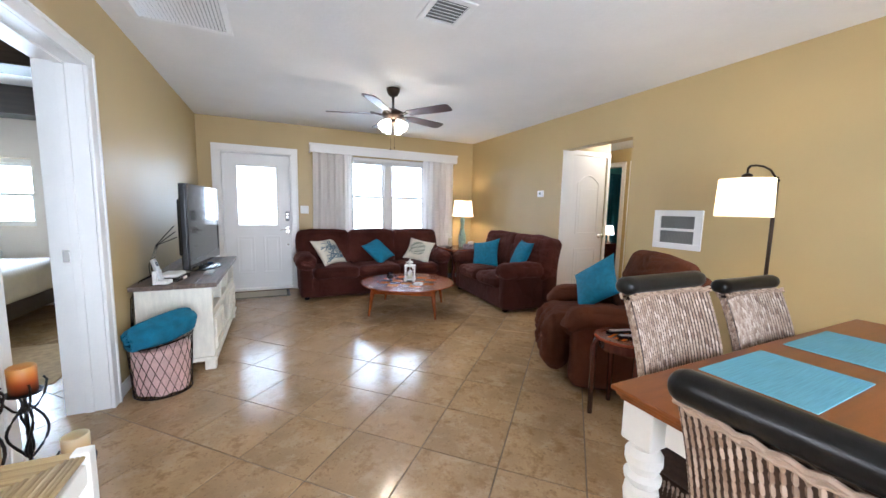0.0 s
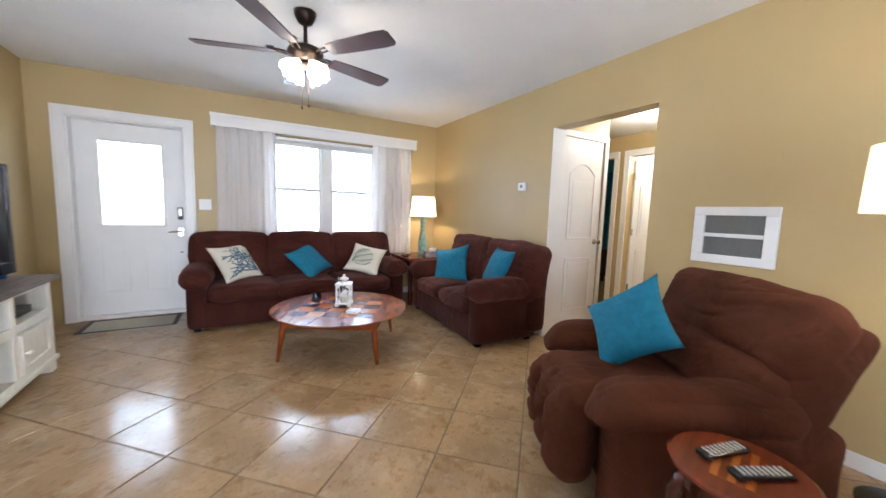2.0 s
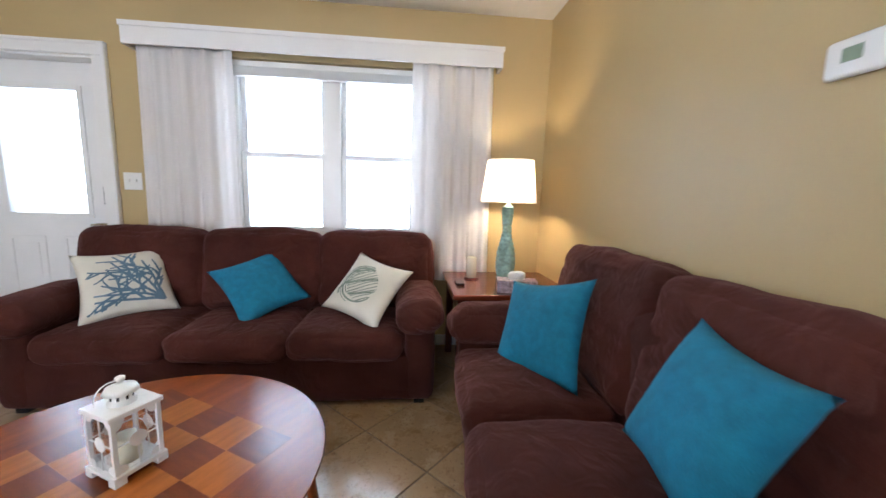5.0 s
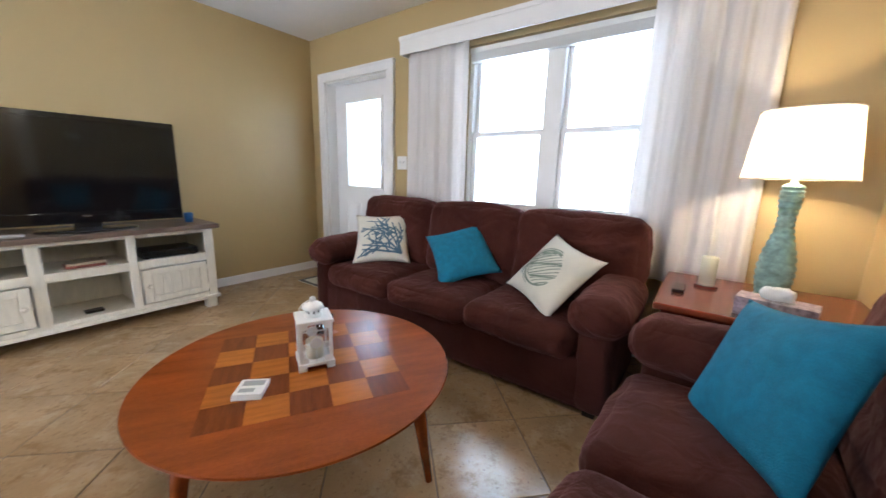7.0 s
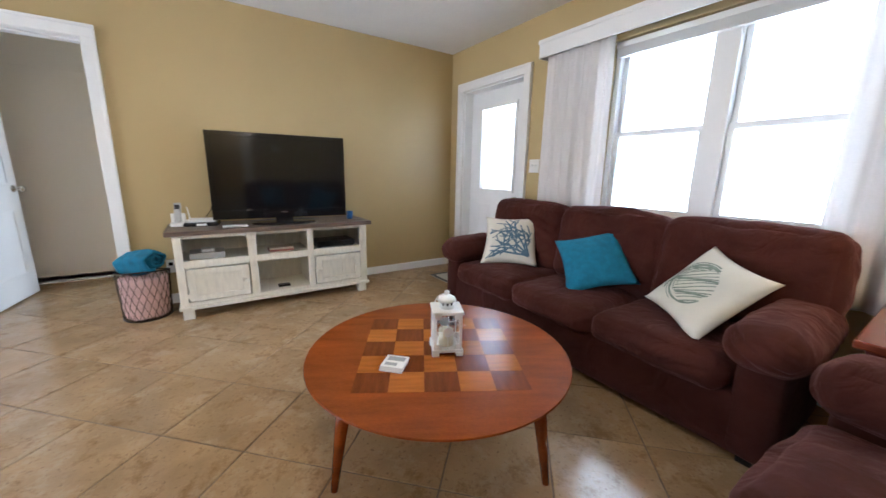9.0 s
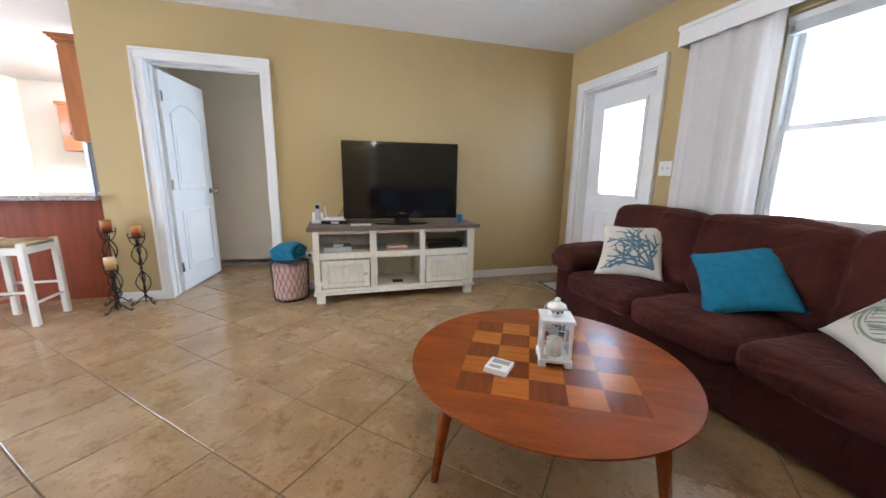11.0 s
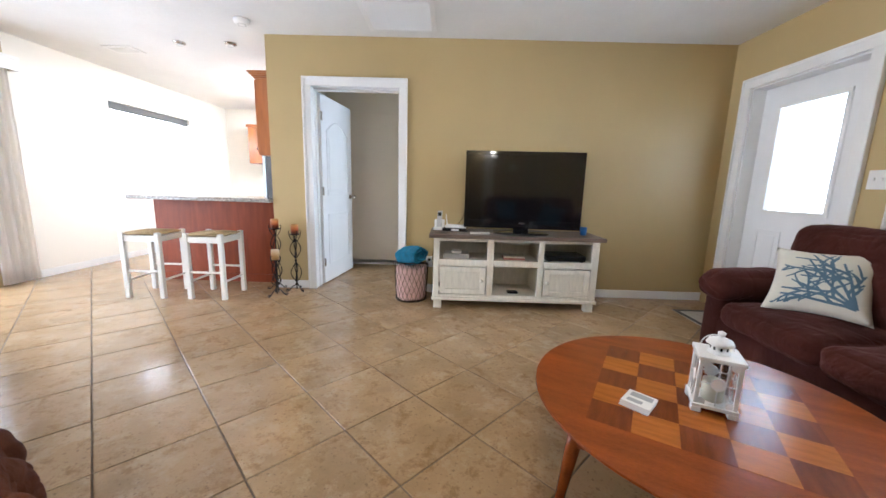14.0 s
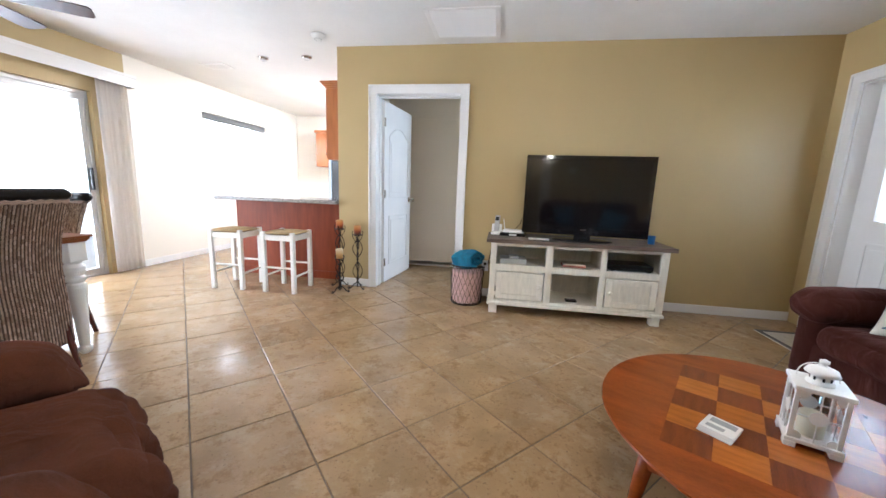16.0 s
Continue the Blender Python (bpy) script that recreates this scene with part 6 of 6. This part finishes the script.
dining_table()
M_MAT = mat("sky_blue_woven_grass", (0.16, 0.42, 0.52), 0.8, var=0.22, scale=8, bump=0.5, bscale=120, stretch=(1, 40, 1))
for x0, y0 in ((2.24, 1.41), (2.82, 1.415)):
    ob = part("placemat", bm_box((0, 0, 0), (0.41, 0.295, 0.004), 0.0015), M_MAT)
    ob.matrix_world = pose(x0, y0, 0.7605, 0, 0, 0.8)
    tagged(ob, "sky-blue woven grass placemat on the dining table", "placemat", "placemats")


def dining_chair(m):
    """Facing +y in its own axes: the back stands at y = 0, the seat reaches to +y."""
    t = thing("dining_chair", m, "woven grey-brown rattan dining chair with a black leather top roll", "dining chair", "rattan dining chairs")
    w = 0.25

    def back_at(u, z, out=0.0):
        lean = -0.10 * max(0, (z - 0.45) / 0.6) ** 1.4 + 0.03 * math.sin(math.pi * max(0, min(1, (z - 0.45) / 0.6)))
        curve = -0.035 * (1 - u * u)
        flare = 1 + 0.06 * max(0, (0.62 - z))
        return Vector((u * w * flare, lean + curve - out, z))

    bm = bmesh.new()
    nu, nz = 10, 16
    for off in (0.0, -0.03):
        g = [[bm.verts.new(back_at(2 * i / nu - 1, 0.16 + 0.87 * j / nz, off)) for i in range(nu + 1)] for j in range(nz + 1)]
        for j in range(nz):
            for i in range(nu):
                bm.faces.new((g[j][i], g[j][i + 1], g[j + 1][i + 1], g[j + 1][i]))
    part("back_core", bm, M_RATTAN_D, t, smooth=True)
    cols, rows = 30, 34
    verts, faces = [], []

    def pill(c, up, side, nrm, a, b):
        i0 = len(verts)
        for f, s in ((-1, 0.45), (-0.45, 1.0), (0.45, 1.0), (1, 0.45)):
            for q in (-1, 1):
                verts.append(c + up * (a * f) + side * (b * q * s))
            verts.append(c + up * (a * f) + nrm * (b * 0.9 * s))
        for k in range(3):
            p = i0 + 3 * k
            faces.extend(((p, p + 2, p + 5, p + 3), (p + 2, p + 1, p + 4, p + 5)))
        faces.extend(((i0, i0 + 1, i0 + 2), (i0 + 9, i0 + 11, i0 + 10)))

    for out, sgn in ((0.001, -1), (-0.031, 1)):
        for j in range(rows):
            for i in range(cols):
                u = (i + 0.5) / cols * 2 - 1
                z = 0.17 + 0.85 * (j + 0.5 * (i % 2) + 0.25) / rows
                c = back_at(u, z, out)
                up = (back_at(u, z + 0.01, out) - c).normalized()
                side = (back_at(u + 0.05, z, out) - c).normalized()
                nrm = Vector((0, sgn, 0.1)).normalized()
                pill(c, up, side, nrm, 0.0155, 0.0051)
    for s in (-1, 1):
        for j in range(rows * 2):
            z = 0.17 + 0.85 * (j + 0.5) / (rows * 2)
            for k in range(3):
                c = back_at(s, z, 0.0 - 0.006 - 0.009 * k) + Vector((s * 0.002, 0, 0))
                pill(c, Vector((0, 0, 1)), Vector((0, 1, 0)), Vector((s, 0, 0)), 0.0075, 0.0042)
    me = bpy.data.meshes.new("woven_back")
    me.from_pydata(verts, [], faces)
    me.materials.append(M_RATTAN)
    ob = new("woven_back", me)
    ob.parent = t
    tagged(ob, "woven grey-brown rattan strands", "", "", "stuff")
    bm = bmesh.new()
    for dz in (0.0, 0.011):
        for off in (0.004, -0.035):
            tube(bm, [back_at(-1.02 + 2.04 * k / 40, 1.022 + dz + 0.004 * math.sin(k * 1.6 + 100 * dz), off) for k in range(41)], 0.006, 6)
    part("braided_edge", bm, M_RATTAN, t)
    bm = bmesh.new()
    vs = soft_box(bm, (-w - 0.012, -0.035, -0.032), (w + 0.012, 0.035, 0.035), 0.033, 0.0, 12, 0.0015, 20)
    bmesh.ops.transform(bm, matrix=Matrix.Translation(back_at(0.9, 1.065, -0.012)) @ Matrix.Translation((-0.9 * w, 0, 0)), verts=vs)
    part("leather_roll", bm, mat("black_leather", (0.008, 0.007, 0.006), 0.3, var=0.2, scale=30, bump=0.1, bscale=200, spec=0.22), t, "glossy black leather top roll", smooth=True)
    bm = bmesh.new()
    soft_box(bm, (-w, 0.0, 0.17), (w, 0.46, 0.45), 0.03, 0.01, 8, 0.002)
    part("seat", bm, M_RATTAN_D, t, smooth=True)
    verts, faces = [], []
    for j in range(19):
        for i in range(30):
            for s in (-1, 1):
                pill(Vector((s * (w + 0.002), 0.02 + 0.43 * (i + 0.5) / 30, 0.18 + 0.014 * j + 0.007 * (i % 2))), Vector((0, 0, 1)), Vector((0, 1, 0)), Vector((s, 0, 0)), 0.008, 0.005)
            pill(Vector((-w + 2 * w * (i + 0.5) / 30, 0.462, 0.18 + 0.014 * j + 0.007 * (i % 2))), Vector((0, 0, 1)), Vector((1, 0, 0)), Vector((0, 1, 0)), 0.008, 0.006)
    me = bpy.data.meshes.new("woven_apron")
    me.from_pydata(verts, [], faces)
    me.materials.append(M_RATTAN)
    ob = new("woven_apron", me)
    ob.parent = t
    tagged(ob, "", "", "", "stuff")
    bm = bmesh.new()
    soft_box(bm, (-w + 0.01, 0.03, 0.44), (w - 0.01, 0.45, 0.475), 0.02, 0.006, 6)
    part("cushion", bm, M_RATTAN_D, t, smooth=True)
    for x in (-1, 1):
        for y0, y1 in ((0.03, -0.05), (0.43, 0.43)):
            bm = bmesh.new()
            tube(bm, [(x * (w - 0.03), y0, 0.38), (x * (w - 0.03), y1, 0.0)], [0.022, 0.015], 8)
            part("leg", bm, M_MAHOG, t)
    return t


M_RATTAN = island_mat("grey_brown_rattan", [(0.17, 0.10, 0.06), (0.40, 0.29, 0.21), (0.25, 0.16, 0.105), (0.52, 0.40, 0.31), (0.30, 0.20, 0.13)], 0.5)
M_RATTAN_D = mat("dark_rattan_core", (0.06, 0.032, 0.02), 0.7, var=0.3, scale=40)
chair = dining_chair(pose(2.31, 1.80, 0, 0, 0, 180) @ Matrix.Diagonal((0.92, 1.0, 0.955, 1)))
copy_thing(chair, pose(2.885, 1.79, 0, 0, 0, 178) @ Matrix.Diagonal((0.92, 1.0, 0.955, 1)))
copy_thing(chair, pose(1.725, 1.205, 0, 0, 0, -88) @ Matrix.Diagonal((0.92, 1.0, 0.955, 1)))


# ---- bedroom seen through the doorway ----
M_LINEN = mat("white_bed_linen", (0.70, 0.67, 0.64), 0.9, var=0.06, scale=8, bump=0.4, bscale=40)
t = thing("bed", pose(-2.35, 6.0, 0), "made bed with white linen on a dark wooden frame", "bed")
part("bed_frame", bm_box((-0.95, -0.85, 0.14), (1.0, 0.85, 0.3), 0.01), mat("dark_bed_wood", (0.05, 0.03, 0.02), 0.4, var=0.3), t)
for x in (-0.9, 0.92):
    for y in (-0.8, 0.8):
        part("leg", bm_box((x - 0.04, y - 0.04, 0), (x + 0.04, y + 0.04, 0.15), 0.005), M_BLACK, t)
bm = bmesh.new()
soft_box(bm, (-0.97, -0.88, 0.28), (1.02, 0.88, 0.62), 0.08, 0.01, 16, 0.015, 5)
part("bedspread", bm, M_LINEN, t, smooth=True)
bm = bmesh.new()
soft_box(bm, (-0.35, -0.3, 0.6), (0.2, 0.25, 0.74), 0.07, 0.03, 12, 0.012, 7)
tagged(part("bed_pillow", bm, M_LINEN, smooth=True), "white pillow lying on the bed", "pillow").location = (-2.0, 6.45, 0.03)
# Full-width dark boxes stand in for what was taken as ceiling fan blades.
M_DARKBAND = mat("dark_stained_band", (0.035, 0.024, 0.018), 0.45, var=0.5, scale=5, stretch=(0.8, 9, 9))
for y0, y1, z in ((6.55, 6.9, 2.2), (4.75, 5.05, 2.24)):
    tagged(part("dark_ceiling_band", bm_box((-3.6, y0, z), (-0.22, y1, 2.497), 0.006), M_DARKBAND), "dark stained wooden band under the bedroom ceiling, standing in for fan blades", "beam", "bedroom beams", "structure")
tagged(part("rug", bm_box((-2.6, 4.35, 0.001), (-0.5, 5.3, 0.008), 0.002), mat("tan_woven_rug", (0.42, 0.30, 0.16), 0.95, var=0.25, scale=20, bump=0.6, bscale=150)), "tan woven bedroom rug on the tiles", "rug")
t = thing("potted_plant", pose(-2.05, 6.78, 0.62), "small spiky plant in a dark pot behind the bed", "plant")
bm = bmesh.new()
lathe(bm, [(0.0, -0.62), (0.06, -0.62), (0.085, 0.02), (0.07, 0.02), (0.0, 0.0)], segs=20, caps=False)
part("pot", bm, M_MAHOG, t, smooth=True)
rng = random.Random(3)
bm = bmesh.new()
for k in range(18):
    a, ln = rng.uniform(0, 6.28), rng.uniform(0.16, 0.3)
    tube(bm, [(0, 0, 0), (0.05 * math.cos(a), 0.05 * math.sin(a), ln * 0.6), (0.13 * math.cos(a), 0.11 * math.sin(a), ln)], [0.006, 0.006, 0.001], 5)
part("leaves", bm, mat("dull_green_leaf", (0.05, 0.08, 0.03), 0.6, var=0.4), t)
tagged(part("closet_panel", bm_box((-1.268, 2.9, 0.02), (-1.258, 3.8, 2.03), 0.003), M_BEDWALL), "flat painted closet door flush with the wall", "closet door", "", "structure")

# ---- hall, bathroom and guest room seen through the opening ----
t = thing("hall_ceiling_light", pose(5.55, 4.25, 2.36), "small flush hall ceiling light, lit", "ceiling light")
bm = bmesh.new()
lathe(bm, [(0.0, -0.05), (0.05, -0.045), (0.085, -0.02), (0.09, -0.001), (0.0, -0.001)], segs=28, caps=False)
part("diffuser", bm, glow_mat("lit_opal_diffuser", (1.0, 0.85, 0.6), 4.0), t, smooth=True)
t = thing("towel_dispenser", pose(7.5, 5.18, 1.18), "dark metal towel holder with white hand towels", "towel holder")
part("holder", bm_box((-0.08, -0.06, -0.22), (-0.01, -0.001, 0.2), 0.006), M_GREYPL, t)
part("towel", bm_box((0.0, -0.05, -0.24), (0.2, -0.002, 0.2), 0.012), M_LINEN, t)
tagged(part("bath_mat", bm_box((6.9, 4.2, 0.001), (7.5, 4.85, 0.012), 0.004), mat("sage_bath_mat", (0.22, 0.27, 0.2), 0.95, var=0.2, scale=30)), "sage green bath mat on the bathroom floor", "bath mat")
t = thing("nightstand", pose(7.6, 6.6, 0), "dark wooden nightstand in the guest room", "nightstand")
part("body", bm_box((-0.25, -0.2, 0.1), (0.25, 0.2, 0.62), 0.006), M_MAHOG, t)
part("drawer", bm_box((-0.262, -0.18, 0.36), (-0.25, 0.18, 0.58), 0.003), M_MAHOG, t)
for x in (-0.2, 0.2):
    for y in (-0.15, 0.15):
        part("leg", bm_box((x - 0.02, y - 0.02, 0), (x + 0.02, y + 0.02, 0.11)), M_MAHOG, t)
t = thing("bedside_lamp", pose(7.6, 6.6, 0.62), "small lamp with a white shade on the nightstand", "lamp")
bm = bmesh.new()
lathe(bm, [(0.0, 0), (0.06, 0), (0.05, 0.02), (0.03, 0.12), (0.012, 0.2), (0.0, 0.2)], segs=20, caps=False)
part("base", bm, M_CHROME, t, smooth=True)
bm = bmesh.new()
lathe(bm, [(0.12, 0.18), (0.08, 0.38)], segs=28, caps=False)
part("shade", bm, M_SHADE, t, smooth=True)
bulb("bedside_glow", (7.6, 6.6, 0.9), 25, (1.0, 0.85, 0.65))
ob = curtain(pose(7.9, 7.12, 0), -0.9, 0.9, 0.05, 2.2, 12, "teal curtain in the guest room", 21.0, 1.0)
ob.data.materials[0] = mat("teal_curtain_cloth", (0.01, 0.14, 0.2), 0.9)
tagged(ob, group="guest room curtains")

# ---- floor tiles, laid on the diagonal ----
TILE, P0, Q0 = 0.416, 3.477, -1.166
tile_bm = bmesh.new()
box(tile_bm, (-0.2050, -0.2050, -0.01), (0.2050, 0.2050, 0.0))
top_edges = [e for e in tile_bm.edges if all(v.co.z > -0.001 for v in e.verts)]
bmesh.ops.bevel(tile_bm, geom=top_edges, offset=0.0018, segments=1, affect="EDGES")
tile_me = bpy.data.meshes.new("tile")
tile_bm.to_mesh(tile_me)
tile_bm.free()
tile_me.materials.append(M_TILE)
floor_ob = bpy.data.objects["floor"]
rest_v, rest_f, count = [], [], 0
TILED = ((-3.7, 4.42, -0.25, 7.1), (4.42, 9.25, 2.66, 7.25))


def clipped(poly, bounds):
    """The part of a flat polygon inside x0, x1, y0, y1."""
    for axis, limit, side in ((0, bounds[0], 1), (0, bounds[1], -1), (1, bounds[2], 1), (1, bounds[3], -1)):
        out = []
        for k, p in enumerate(poly):
            q = poly[(k + 1) % len(poly)]
            dp, dq = side * (p[axis] - limit), side * (q[axis] - limit)
            if dp >= 0:
                out.append(p)
            if dp * dq < 0:
                f = dp / (dp - dq)
                out.append((p[0] + f * (q[0] - p[0]), p[1] + f * (q[1] - p[1])))
        poly = out
        if not poly:
            break
    return poly


for i in range(-14, 30):
    for j in range(-18, 28):
        p, q = P0 + (i + 0.5) * TILE, Q0 + (j + 0.5) * TILE
        x, y = (p + q) / math.sqrt(2), (p - q) / math.sqrt(2)
        half = 0.205 * math.sqrt(2)
        square = [(x + half, y), (x, y + half), (x - half, y), (x, y - half)]
        cut = [clipped(square, area_) for area_ in TILED]
        if not any(len(c) == 4 and set(c) == set(square) for c in cut):
            for c in cut:                     # tiles cut to fit along the walls
                if len(c) > 2:
                    base = len(rest_v)
                    rest_v += [(u, v, 0.0) for u, v in c]
                    rest_f.append(tuple(range(base, base + len(c))))
            continue
        if -0.9 < x < 4.5 and count < 300:
            o = new("tile", tile_me)
            o.parent = floor_ob
            o.matrix_basis = pose(x, y, 0, 0, 0, 45 + 90 * random.randrange(4))
            count += 1
        else:
            base, r = len(rest_v), 0.2050 * math.sqrt(2)
            for z, rr in ((0.0, r - 0.0025), (-0.004, r)):
                rest_v += [(x + rr * math.cos(a), y + rr * math.sin(a), z) for a in (0, math.pi / 2, math.pi, 3 * math.pi / 2)]
            rest_f.append((base, base + 1, base + 2, base + 3))
            rest_f += [(base + 4 + k, base + 4 + (k + 1) % 4, base + (k + 1) % 4, base + k) for k in range(4)]
me = bpy.data.meshes.new("far_tiles")
me.from_pydata(rest_v, [], rest_f)
me.materials.append(M_TILE)
ob = new("far_tiles", me)
ob.parent = floor_ob
tagged(ob, "", "", "", "stuff")
